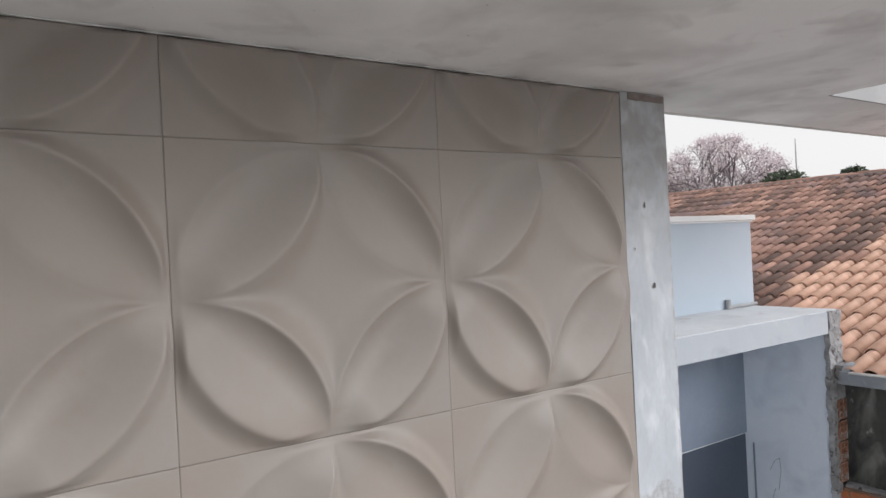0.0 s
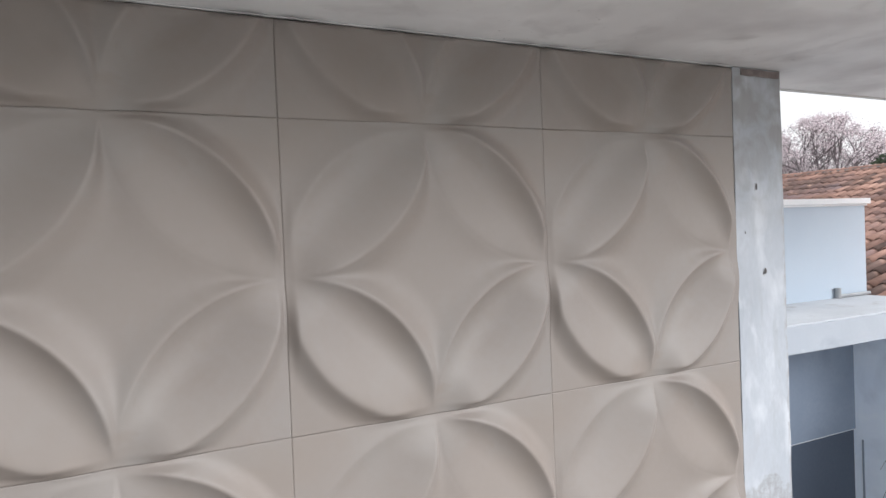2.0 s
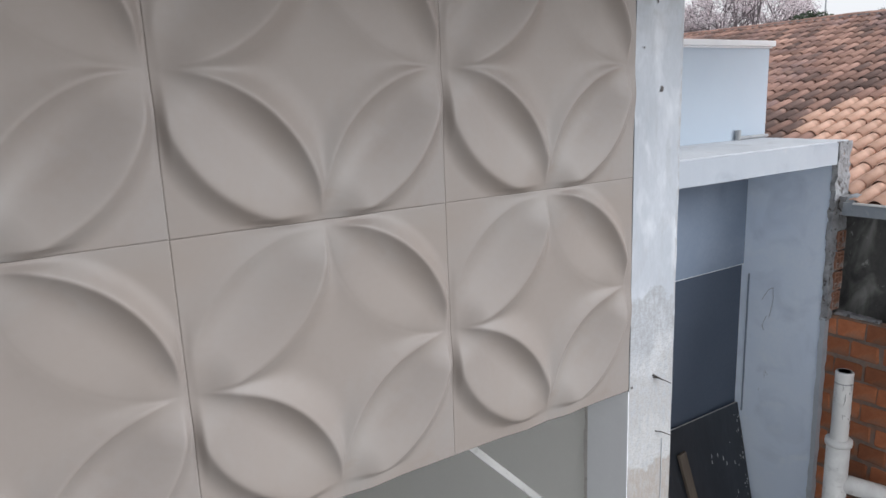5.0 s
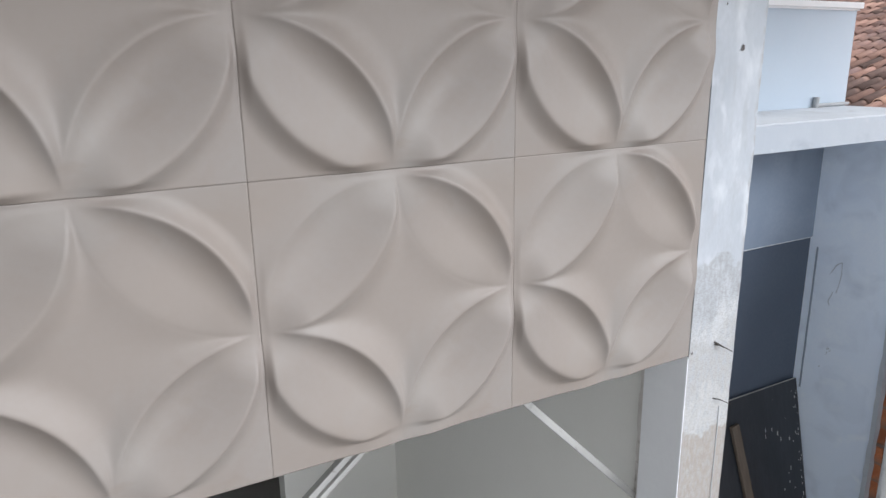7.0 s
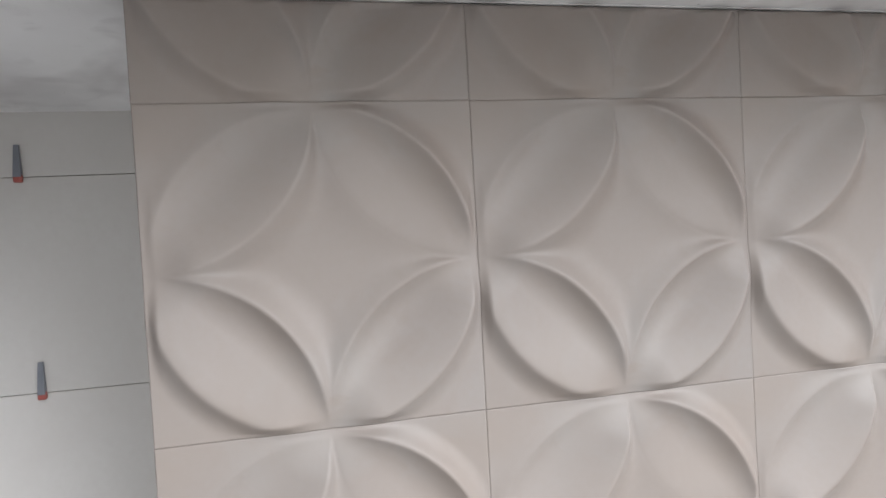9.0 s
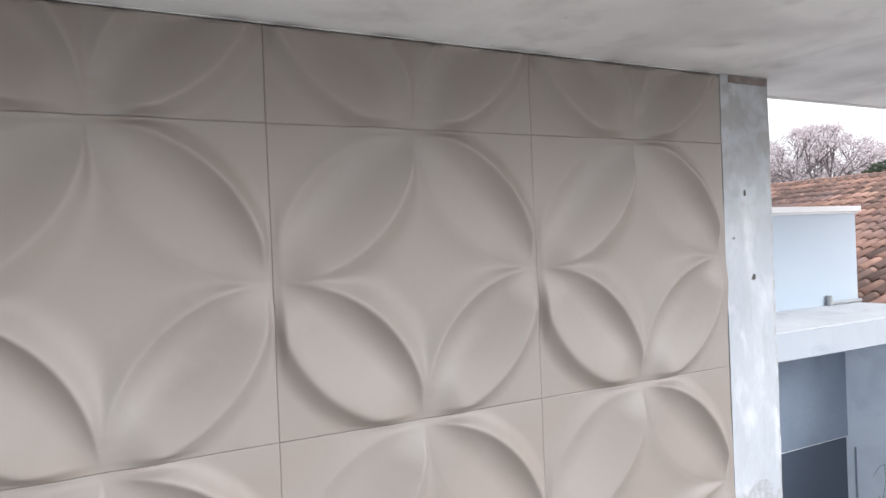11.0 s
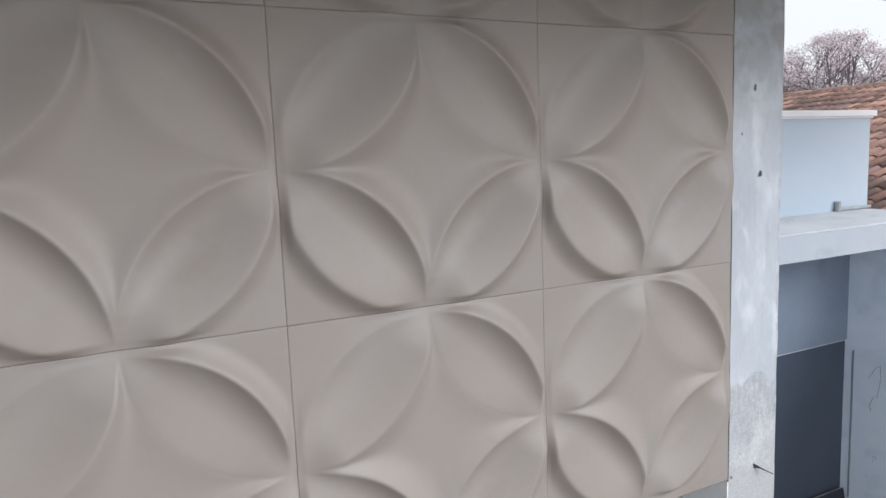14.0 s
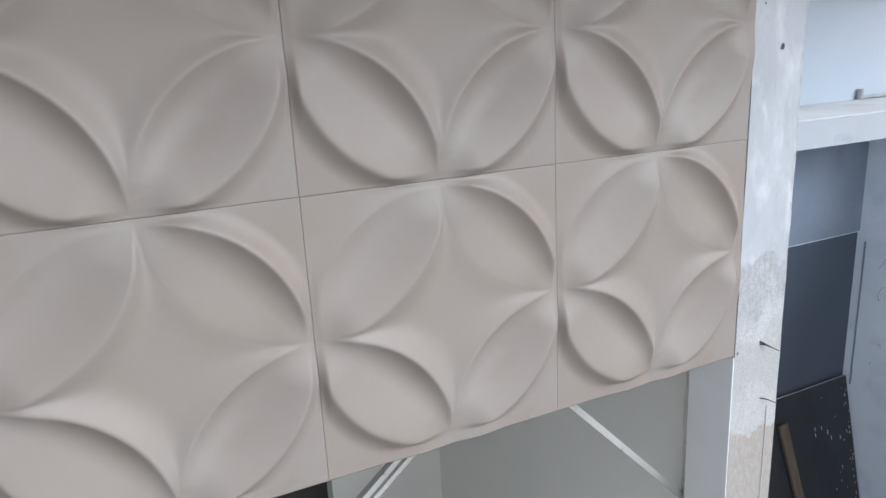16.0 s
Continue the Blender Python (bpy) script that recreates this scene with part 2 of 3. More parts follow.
def column_material():
    """Bluish white paint over cement: streaked and smeared, worn to grey grit low down and brownish below that.
    Towards the top, bare cement mottles and the slab's shade are both painted in grey.
    """
    m = surface("worn_column_paint", [(0.385, 0.41, 0.45), (0.495, 0.52, 0.56), (0.40, 0.42, 0.45)], 5.5, 80, 0.8, 0.35, 0.35, spots=[((0.40, 0.41, 0.44), 9.0, 0.60, 0.74)], stretch=(1, 1, 0.55))
    n, l = m.node_tree.nodes, m.node_tree.links
    b = n["Principled BSDF"]
    base = b.inputs["Base Color"].links[0].from_socket
    co = n.new("ShaderNodeTexCoord")
    sep = n.new("ShaderNodeSeparateXYZ")
    l.new(co.outputs["Object"], sep.inputs[0])

    def field(scale, stretch=(1, 1, 1), detail=6.0, distortion=0.0):
        p = n.new("ShaderNodeMapping")
        p.inputs["Scale"].default_value = stretch
        l.new(co.outputs["Object"], p.inputs["Vector"])
        t = n.new("ShaderNodeTexNoise")
        t.inputs["Scale"].default_value, t.inputs["Detail"].default_value, t.inputs["Distortion"].default_value = scale, detail, distortion
        l.new(p.outputs[0], t.inputs["Vector"])
        return t.outputs[0]

    def span(src, lo, hi, a=0.0, c=1.0):
        r = n.new("ShaderNodeMapRange")
        r.inputs[1].default_value, r.inputs[2].default_value, r.inputs[3].default_value, r.inputs[4].default_value = lo, hi, a, c
        l.new(src, r.inputs[0])
        return r.outputs[0]

    def calc(kind, a, c, d=0.0):
        x = n.new("ShaderNodeMath")
        x.operation = kind
        for sock, v in zip(x.inputs, (a, c, d)):
            if isinstance(v, float):
                sock.default_value = v
            else:
                l.new(v, sock)
        return x.outputs[0]

    def lay(base, tint, amount):
        x = n.new("ShaderNodeMix")
        x.data_type = "RGBA"
        l.new(amount, x.inputs[0])
        l.new(base, x.inputs[6])
        x.inputs[7].default_value = (*tint, 1)
        return x.outputs[2]

    wave, grit, streak, smear = field(6.0), field(70.0, (1, 1, 0.4), 12.0, 0.2), field(16.0, (1, 1, 0.3), 8.0, 0.3), field(10.0, (1, 1, 0.45), 8.0, 0.4)
    base = lay(base, (0.64, 0.66, 0.69), span(streak, 0.58, 0.78, 0.0, 0.4))
    base = lay(base, (0.34, 0.34, 0.35), span(streak, 0.42, 0.28, 0.0, 0.5))
    base = lay(base, (0.62, 0.64, 0.67), span(smear, 0.52, 0.66, 0.0, 0.7))
    ragged = calc("MULTIPLY_ADD", field(22.0), 0.03, sep.outputs[0])
    base = lay(base, (0.36, 0.35, 0.35), calc("MULTIPLY", span(ragged, 2.347, 2.359), span(grit, 0.4, 0.6)))
    # mottled bare cement near the soffit, greyed further for the slab's shade
    bare = span(calc("MULTIPLY_ADD", wave, 0.5, sep.outputs[2]), 1.32, 1.62, 0.0, 0.85)
    base = lay(base, (0.30, 0.295, 0.285), calc("MULTIPLY", bare, span(field(13.0, (1, 1, 1), 8.0, 0.5), 0.40, 0.60, 0.25, 1.0)))
    trowel = field(110.0, (1, 1, 2.2), 10.0, 0.2)
    for level, depth, tint, amount, floor in ((0.25, 0.014, (0.33, 0.335, 0.345), 0.8, 0.35), (0.11, 0.05, (0.56, 0.565, 0.57), 0.8, 0.15), (0.0, 0.04, (0.37, 0.355, 0.345), 0.65, 0.1), (-0.20, 0.03, (0.52, 0.52, 0.515), 0.7, 0.2), (-0.35, 0.012, (0.34, 0.30, 0.265), 0.92, 0.6)):
        low = span(calc("MULTIPLY_ADD", wave, 0.4, sep.outputs[2]), level + 0.2 + depth, level + 0.2, 0.0, amount)
        base = lay(base, tint, calc("MULTIPLY", low, span(grit, 0.38, 0.62, floor, 1.0)))
    rough_part = span(calc("MULTIPLY_ADD", wave, 0.4, sep.outputs[2]), 0.48, 0.44)
    base = lay(base, (0.27, 0.255, 0.245), calc("MULTIPLY", rough_part, span(trowel, 0.44, 0.66, 0.0, 0.5)))
    l.new(base, b.inputs["Base Color"])
    return m


COLUMN = column_material()


# ---------------------------------------------------------------- mesh helpers
def mesh_of(name, bm, material, smooth=False):
    me = bpy.data.meshes.new(name)
    bm.to_mesh(me)
    bm.free()
    me.materials.append(material)
    if smooth:
        me.polygons.foreach_set("use_smooth", [True] * len(me.polygons))
    return me


def part(name, bm, material, parent=None, label="", smooth=False):
    """One mesh object, under a thing or a part where one is given."""
    ob = new(name, mesh_of(name, bm, material, smooth))
    if parent:
        ob.parent = parent
    if label:
        ob["label"] = label
    return ob


def thing(name, label, category, group="", kind=""):
    return tagged(new(name), label, category, group, kind)


def box(x0, x1, y0, y1, z0, z1, bevel=0.0, bm=None, seg=2):
    bm = bm or bmesh.new()
    made = bmesh.ops.create_cube(bm, size=1.0, matrix=Matrix.Translation(((x0 + x1) / 2, (y0 + y1) / 2, (z0 + z1) / 2)) @ Matrix.Diagonal((x1 - x0, y1 - y0, z1 - z0, 1)))
    if bevel:
        edges = {e for v in made["verts"] for e in v.link_edges}
        bmesh.ops.bevel(bm, geom=list(edges), offset=bevel, segments=seg, affect="EDGES", profile=0.5)
    return bm


def tube(points, radii, sides=10, bm=None, cap=True):
    """A tube through points, with a radius at each."""
    bm = bm or bmesh.new()
    rings = []
    up = Vector((0.123, 0.321, 0.94)).normalized()
    for i, p in enumerate(points):
        a, b = Vector(points[max(i - 1, 0)]), Vector(points[min(i + 1, len(points) - 1)])
        d = (b - a).normalized()
        u = d.cross(up).normalized()
        v = d.cross(u)
        rings.append([bm.verts.new(Vector(p) + radii[i] * (math.cos(k * math.tau / sides) * u + math.sin(k * math.tau / sides) * v)) for k in range(sides)])
    for r, q in zip(rings, rings[1:]):
        for k in range(sides):
            bm.faces.new((r[k], r[(k + 1) % sides], q[(k + 1) % sides], q[k]))
    if cap:
        bm.faces.new(rings[0][::-1])
        bm.faces.new(rings[-1])
    return bm


def rugged_box(x0, x1, y0, y1, z0, z1, cell, amount, seed, keep=()):
    """A box cut into cells and roughened, for broken edges and mortar; keep: axes left straight."""
    bm = box(x0, x1, y0, y1, z0, z1)
    for axis, (a, b) in enumerate(((x0, x1), (y0, y1), (z0, z1))):
        steps = max(1, min(int((b - a) / cell), 90))
        for k in range(1, steps):
            co, no = [0, 0, 0], [0, 0, 0]
            co[axis], no[axis] = a + (b - a) * k / steps, 1
            bmesh.ops.bisect_plane(bm, geom=bm.verts[:] + bm.edges[:] + bm.faces[:], plane_co=co, plane_no=no)
    for v in bm.verts:
        push = noise.noise_vector(v.co * 14 + Vector((seed, seed * 0.7, 0))) + 0.5 * noise.noise_vector(v.co * 41 + Vector((0, seed, 0)))
        for axis in range(3):
            if axis not in keep:
                v.co[axis] += push[axis] * amount
    return bm


# ---------------------------------------------------------------- plan
S = 0.70                  # side of a relief tile
PX1, PZ0 = 2.122, -0.030  # right and lower end of the tiled panel
CEILZ = 1.62
SLABY, SLABX = -0.97, -0.85              # outer edges of the slab overhead
FLOORZ = -2.42
R = S / 2
CREST, DISH, FLANK = 0.0265, 0.035, 0.050
INSET = 0.0055            # the circle sits a little low and left in its tile
TIPS = ((0, R), (S, R), (R, 0), (R, S))
CORNERS = [(a, b) for a in (0, S) for b in (0, S)]
CENTRES = [(R + a, R + b) for a in (-S, 0, S) for b in (-S, 0, S)]
# by the side of the tile it lies on: height of each petal's outer and inner rim, its depth, and the rim that drops steeply
RIMS = {(1, 1): (1.1, 0.2), (-1, 1): (0.25, 1.25), (-1, -1): (1.1, 1.25), (1, -1): (1.2, 0.7)}
DEPTH = {(1, 1): 0.88, (-1, 1): 0.75, (-1, -1): 0.92, (1, -1): 1.08}
WALL = {(1, 1): 0.5, (-1, 1): 0.6, (-1, -1): 0.42, (1, -1): 0.5}  # how much of the petal the steep wall takes
STEEP = {(1, 1): "outer", (-1, 1): "outer", (-1, -1): "inner", (1, -1): "inner"}


def side_of(u, v):
    return (1 if u >= 0 else -1, 1 if v >= 0 else -1)


def relief(u, v):
    """How far the cast surface stands out at (u, v) of a tile measured from its lower left corner: four scooped petals
    between the inscribed circle and the quarter circles round the corners, parted by rims with soft outer flanks."""
    k = min(1.0, min(math.hypot(u - a, v - b) for a, b in TIPS) / 0.10)
    k = k * (2 - k)
    near_tip = min(1.0, min(math.hypot(u - a, v - b) for a, b in TIPS) / 0.12)
    own = near_tip * near_tip * (3 - 2 * near_tip)
    e = min(1.0, min(u, S - u, v, S - v) / 0.022)
    fade = (0.2 + 0.8 * k) * (0.4 + 0.6 * e * e * (3 - 2 * e))
    r0 = math.hypot(u - R + INSET, v - R + INSET) - R + INSET
    rc = min(math.hypot(u - a, v - b) for a, b in CORNERS) - R
    if r0 < 0 and rc < 0:
        side = side_of(u - R, v - R)
        outer, inner = RIMS[side]
        w = r0 / (r0 + rc)
        rim = 0.3 + own * (outer + (inner - outer) * w - 0.3)
        t = w if STEEP[side] == "outer" else 1 - w
        wall = 1 - (1 - min(1.0, t / WALL[side])) ** 2
        g = min(1.0, wall * (1 - t) / 0.66 * abs((r0 + rc) / (0.586 * R)) ** 1.35)
        g = (math.sqrt(g * g + 0.0064) - 0.08) / 0.92
        return fade * (CREST * rim - DISH * DEPTH[side] * g)
    height = total = 0.0
    for a, b in CENTRES if r0 >= 0 else CORNERS:
        d = math.hypot(u - a, v - b) - R if r0 < 0 else math.hypot(u - a + INSET, v - b + INSET) - R + INSET
        d = math.sqrt(d * d + 0.007 ** 2) - 0.007
        if r0 >= 0:
            high, wide = RIMS[side_of(u - a, v - b)][0], FLANK
        else:
            high, wide = RIMS[side_of(a - R, b - R)][1], FLANK * 1.8
        near = 1 / (max(d, 0.0) + 0.003) ** 2
        total += near
        height += near * (0.3 + own * (high - 0.3)) * max(0.0, 1 - d / (wide * (0.3 + 0.7 * k))) ** 1.9
    return fade * CREST * height / total


def relief_tile(u0, u1, v0, v1, step=0.0036, cut=False):
    """Part of the cast tile from (u0, v0) to (u1, v1), front towards -y, with its edges turned back."""
    nu, nv = max(2, round((u1 - u0) / step)), max(2, round((v1 - v0) / step))
    verts, faces = [], []
    for j in range(nv + 1):
        v = v0 + (v1 - v0) * j / nv
        for i in range(nu + 1):
            u = u0 + (u1 - u0) * i / nu
            ease = min(1.0, (v1 - v) / 0.012) if cut else 1.0
            verts.append((u, -ease * relief(min(max(u, 0), S), min(max(v, 0), S)), v))
    w = nu + 1
    for j in range(nv):
        for i in range(nu):
            a = j * w + i
            faces.append((a, a + 1, a + w + 1, a + w))
    rim = [i for i in range(w)] + [j * w + nu for j in range(1, nv + 1)] + [nv * w + i for i in range(nu - 1, -1, -1)] + [j * w for j in range(nv - 1, 0, -1)]
    start = len(verts)
    verts += [(verts[k][0], 0.031, verts[k][2]) for k in rim]
    for k in range(len(rim)):
        q = (k + 1) % len(rim)
        faces.append((rim[q], rim[k], start + k, start + q))
    me = bpy.data.meshes.new("tile")
    me.from_pydata(verts, [], faces)
    me.materials.append(RELIEF)
    me.polygons.foreach_set("use_smooth", [True] * (nu * nv) + [False] * len(rim))
    return me


# ---------------------------------------------------------------- setting
ground = part("ground", box(-150, 150, -150, 150, FLOORZ - 0.3, FLOORZ), GROUND)
tagged(ground, "bare grey concrete yard round the building site", "ground", kind="structure")

bm = bmesh.new()
box(-2.4, 2.96, SLABY, 0.19, CEILZ, CEILZ + 0.16, bm=bm)
box(2.96, 5.6, -0.25, 0.19, CEILZ, CEILZ + 0.16, bm=bm)
box(SLABX, 2.32, 0.19, 5.0, CEILZ, CEILZ + 0.16, bm=bm)
# the soffit of the niche falls towards its back wall
soffit = [bm.verts.new(p) for p in ((SLABX, 0.02, CEILZ + 0.0004), (0, 0.02, CEILZ + 0.0004), (0, 0.86, CEILZ - 0.08), (SLABX, 0.86, CEILZ - 0.08), (SLABX, 0.86, CEILZ - 0.001), (0, 0.86, CEILZ - 0.001))]
for f in ((0, 1, 2, 3), (3, 2, 5, 4), (1, 5, 2), (0, 3, 4)):
    bm.faces.new([soffit[k] for k in f])
bmesh.ops.recalc_face_normals(bm, faces=bm.faces)
ceiling = part("ceiling", bm, CEIL)
tagged(ceiling, "smudged off-white skim-coated concrete slab soffit", "ceiling", kind="structure")
tagged(part("trim", box(2.955, 5.6, -0.262, -0.251, CEILZ - 0.002, CEILZ + 0.3), RAWEDGE), "grey unpainted edge of the opening in the slab", "trim", kind="structure")
tagged(part("wall_upper", box(2.96, 5.6, -0.25, 0.188, CEILZ + 0.161, 3.2), CEIL), "off-white wall rising above the slab beside the open well", "wall", kind="structure")
tagged(part("trim", box(2.33, 5.6, 0.19, 0.206, CEILZ - 0.006, CEILZ + 0.17, 0.003), EDGE), "pale plaster edge of the slab", "trim", kind="structure")

tagged(part("trim", box(0.0, PX1, -0.003, 0.013, CEILZ - 0.0035, CEILZ - 0.0005), EDGE), "thin plaster fillet between the tiles and the soffit", "trim", kind="structure")
wall_front = part("wall_front", box(0.004, PX1 - 0.002, 0.032, 0.19, PZ0 + 0.004, CEILZ), GROUT)
tagged(wall_front, "lintel wall clad with beige cast relief tiles of petals", "wall", kind="structure")
part("inner_plaster", box(0.002, 2.183, 0.191, 0.21, PZ0 + 0.002, CEILZ), ROOMWALL, wall_front)
part("underside", box(0.006, PX1 - 0.004, 0.033, 0.189, PZ0 - 0.004, PZ0 + 0.003), EDGE, wall_front)
tagged(part("wall_return", box(0.0, 0.15, 0.211, 0.85, PZ0, CEILZ - 0.002), ROOMWALL), "plain plastered return wall of the niche", "wall", kind="structure")

# column at the end of the panel, with its jamb
bm = box(PX1 + 0.001, 2.347, -0.002, 0.19, FLOORZ, CEILZ - 0.002)
for axis, n in ((2, 60), (0, 6)):
    lo, hi = ((PX1, 2.347), None, (FLOORZ, CEILZ))[axis]
    for k in range(1, n):
        co, no = [0, 0, 0], [0, 0, 0]
        co[axis], no[axis] = lo + (hi - lo) * k / n, 1
        bmesh.ops.bisect_plane(bm, geom=bm.verts[:] + bm.edges[:] + bm.faces[:], plane_co=co, plane_no=no)
for v in bm.verts:
    if v.co.x > PX1 + 0.01:
        v.co.x += 0.0035 * noise.noise(v.co * 6) + (0.0025 * noise.noise(v.co * 25) if v.co.x > 2.3 else 0)
    v.co.y += 0.0025 * noise.noise(v.co * 5 + Vector((3, 0, 0)))
column = part("column", bm, COLUMN)
tagged(column, "concrete column with worn bluish white paint beside the tiles", "column", kind="structure")

# unworn paint, coloured whiter than the front to stand for light from the left
part("jamb", box(PX1 - 0.004, PX1 + 0.0005, -0.0015, 0.1895, FLOORZ, PZ0 - 0.005), COPING, column, "bluish white painted jamb, whitened for the light it catches")

# ---------------------------------------------------------------- room behind the opening
tagged(part("wall_room_side", box(2.183, 2.333, 0.191, 2.77, FLOORZ, CEILZ), ROOMWALL), "grey plastered side wall of the room", "wall", kind="structure")
tagged(part("wall_room_back", box(1.36, 2.183, 2.62, 2.77, FLOORZ, CEILZ), ROOMWALL), "grey plastered back wall beside a dark doorway", "wall", kind="structure")
bm = box(SLABX, 1.36, 2.62, 2.77, 0.05, CEILZ)
box(SLABX, 0.2, 2.62, 2.77, FLOORZ, 0.05, bm=bm)
tagged(part("wall_room_lintel", bm, ROOMWALL), "grey plastered wall round the doorway", "wall", kind="structure")
tagged(part("wall_room_far", box(SLABX, 2.183, 4.8, 4.95, FLOORZ, CEILZ), ROOMWALL), "plain wall of the dark room beyond", "wall", kind="structure")
bm = box(2.183, 2.333, 2.77, 4.95, FLOORZ, CEILZ)
tagged(part("wall_room_end", bm, ROOMWALL), "plain end walls of the rooms", "wall", kind="structure")
bm = rugged_box(2.140, 2.184, 0.192, 0.228, FLOORZ, PZ0 - 0.01, 0.016, 0.008, 4.0)
tagged(part("trim", bm, JAMB), "rough strip of mortar along the inner jamb", "trim", kind="structure")


def batten(a, b, wide, thick, label, double=False):
    """A sawn strip from a to b, standing in the plane of the opening."""
    a, b = Vector(a), Vector(b)
    d = (b - a).normalized()
    side = d.cross(Vector((0, 1, 0)))
    turn = Matrix((side, Vector((0, 1, 0)), d)).transposed().to_4x4()
    long = (b - a).length
    bm = bmesh.new()
    for k in ((-0.5, 0.62) if double else (0.0,)):
        box(k * wide * 0.9 - wide * (0.28 if double else 0.5), k * wide * 0.9 + wide * (0.28 if double else 0.5), -thick / 2, thick / 2 + (0.006 if k > 0 else 0), 0, long, 0.002, bm)
    if double:
        box(-wide * 0.3, wide * 0.35, thick * 0.2, thick / 2, 0.002, long - 0.002, 0, bm)
    bm.transform(Matrix.Translation(a) @ turn)
    return tagged(part("brace", bm, WHITEWOOD), label, "brace", "braces in the opening")


batten((2.145, 0.225, -0.715), (1.33, 0.225, 0.12), 0.025, 0.022, "white-painted diagonal wooden brace behind the lintel")
batten((0.16, 0.235, -0.86), (1.33, 0.235, 0.09), 0.030, 0.02, "white double metal strip braced across the opening", True)

# ---------------------------------------------------------------- niche with smooth tiles
wall_left = part("wall_left", box(SLABX, 0.0, 0.862, 0.97, -0.16, CEILZ), GROUT)
tagged(wall_left, "niche wall clad with large smooth beige tiles", "wall", kind="structure")
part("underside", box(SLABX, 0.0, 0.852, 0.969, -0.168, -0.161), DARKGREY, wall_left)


# added out of view: keeps sky light off the left of the panel
tagged(part("wall_wing", box(SLABX - 0.2, SLABX, -1.5, 4.95, FLOORZ, CEILZ - 0.001), RAWEDGE), "unseen plain wall added to block light from the left", "wall", kind="structure")

# ---------------------------------------------------------------- canopy and its walls
BACKY, FRONTY, SIDEX = 1.205, 0.63, 4.607
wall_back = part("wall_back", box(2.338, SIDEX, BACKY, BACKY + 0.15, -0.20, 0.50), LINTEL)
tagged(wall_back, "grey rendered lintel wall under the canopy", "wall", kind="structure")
bm = box(2.338, 4.76, BACKY - 0.002, BACKY + 0.15, 0.501, 1.222)
parapet = part("parapet", bm, BOXWHITE)
tagged(parapet, "pale bluish white parapet wall above the canopy", "parapet", kind="structure")
part("coping", box(2.338, 4.785, BACKY - 0.03, BACKY + 0.18, 1.223, 1.259, 0.004), COPING, parapet, "white coping with a small overhang")
part("fillet", box(2.338, 4.772, BACKY - 0.014, BACKY - 0.0021, 1.212, 1.2225, 0.002), COPING, parapet, "thin white fillet under the coping")
bm = rugged_box(2.340, SIDEX - 0.012, FRONTY, BACKY - 0.003, 0.505, 0.634, 0.09, 0.0025, 2.0)
canopy = part("canopy", bm, PAINT)
tagged(canopy, "bluish white rendered concrete canopy slab", "canopy", kind="structure")
part("screed", rugged_box(2.341, SIDEX + 0.12, FRONTY + 0.012, BACKY - 0.004, 0.634, 0.642, 0.05, 0.002, 5.0), CANTOP, canopy, "weathered screed on top of the slab")
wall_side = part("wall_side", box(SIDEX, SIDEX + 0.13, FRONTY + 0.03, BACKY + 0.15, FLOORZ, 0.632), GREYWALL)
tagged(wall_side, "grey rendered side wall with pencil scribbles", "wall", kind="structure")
part("broken_edge", rugged_box(SIDEX - 0.010, SIDEX + 0.135, FRONTY - 0.004, FRONTY + 0.03, 0.02, 0.636, 0.012, 0.013, 7.0), ROUGH, wall_side, "ragged mortar end of the wall")
part("render_edge", rugged_box(SIDEX - 0.006, SIDEX + 0.045, FRONTY, FRONTY + 0.03, FLOORZ, -0.45, 0.018, 0.005, 9.0), PAINT, wall_side)
# no recess is cut: a dark strip on the face paints the groove's shade
part("groove", rugged_box(SIDEX - 0.004, SIDEX - 0.001, 1.153, 1.165, -1.26, -0.26, 0.05, 0.002, 3.0, keep=(0,)), LINTEL, wall_side, "narrow dark vertical strip coloured as a groove's shade beside the corner")
part("dark_panel", box(2.338, SIDEX - 0.001, BACKY + 0.012, BACKY + 0.06, FLOORZ, -0.201), DARKGREY, wall_back, "dark blue-grey panel set back below the lintel")
part("drip_edge", box(2.338, SIDEX - 0.001, BACKY - 0.003, BACKY + 0.004, -0.2015, -0.199), COPING, wall_back, "pale thin lower edge of the lintel")

# ---------------------------------------------------------------- things on the column
def hole(x, z, w, h, seed):
    """A chipped hole: a shallow dent, coloured dark for the shade inside."""
    bm = bmesh.new()
    rng = random.Random(seed)
    rim = [bm.verts.new((x + w * math.cos(a) * rng.uniform(0.5, 1.3), -0.0052, z + h * math.sin(a) * rng.uniform(0.5, 1.3))) for a in (k * math.tau / 7 for k in range(7))]
    mid = bm.verts.new((x, -0.0035, z))
    for k in range(7):
        bm.faces.new((rim[k], rim[(k + 1) % 7], mid))
    bmesh.ops.recalc_face_normals(bm, faces=bm.faces)
    return part("hole", bm, HOLE, column, "small chipped hole with its shade in the colour")


hole(2.216, 1.246, 0.0055, 0.014, 3)
hole(2.245, 0.972, 0.008, 0.011, 5)
hole(2.158, 1.102, 0.003, 0.005, 6)
part("score", box(2.2965, 2.298, -0.0056, -0.003, -1.6, -0.26), CANTOP, column, "thin pale vertical score line")
hole(2.133, -0.02, 0.004, 0.007, 8)
part("stain", rugged_box(2.158, 2.338, -0.0065, -0.003, 1.594, 1.614, 0.011, 0.004, 6.0, keep=(1,)), STAIN, column, "dark stain under the soffit")


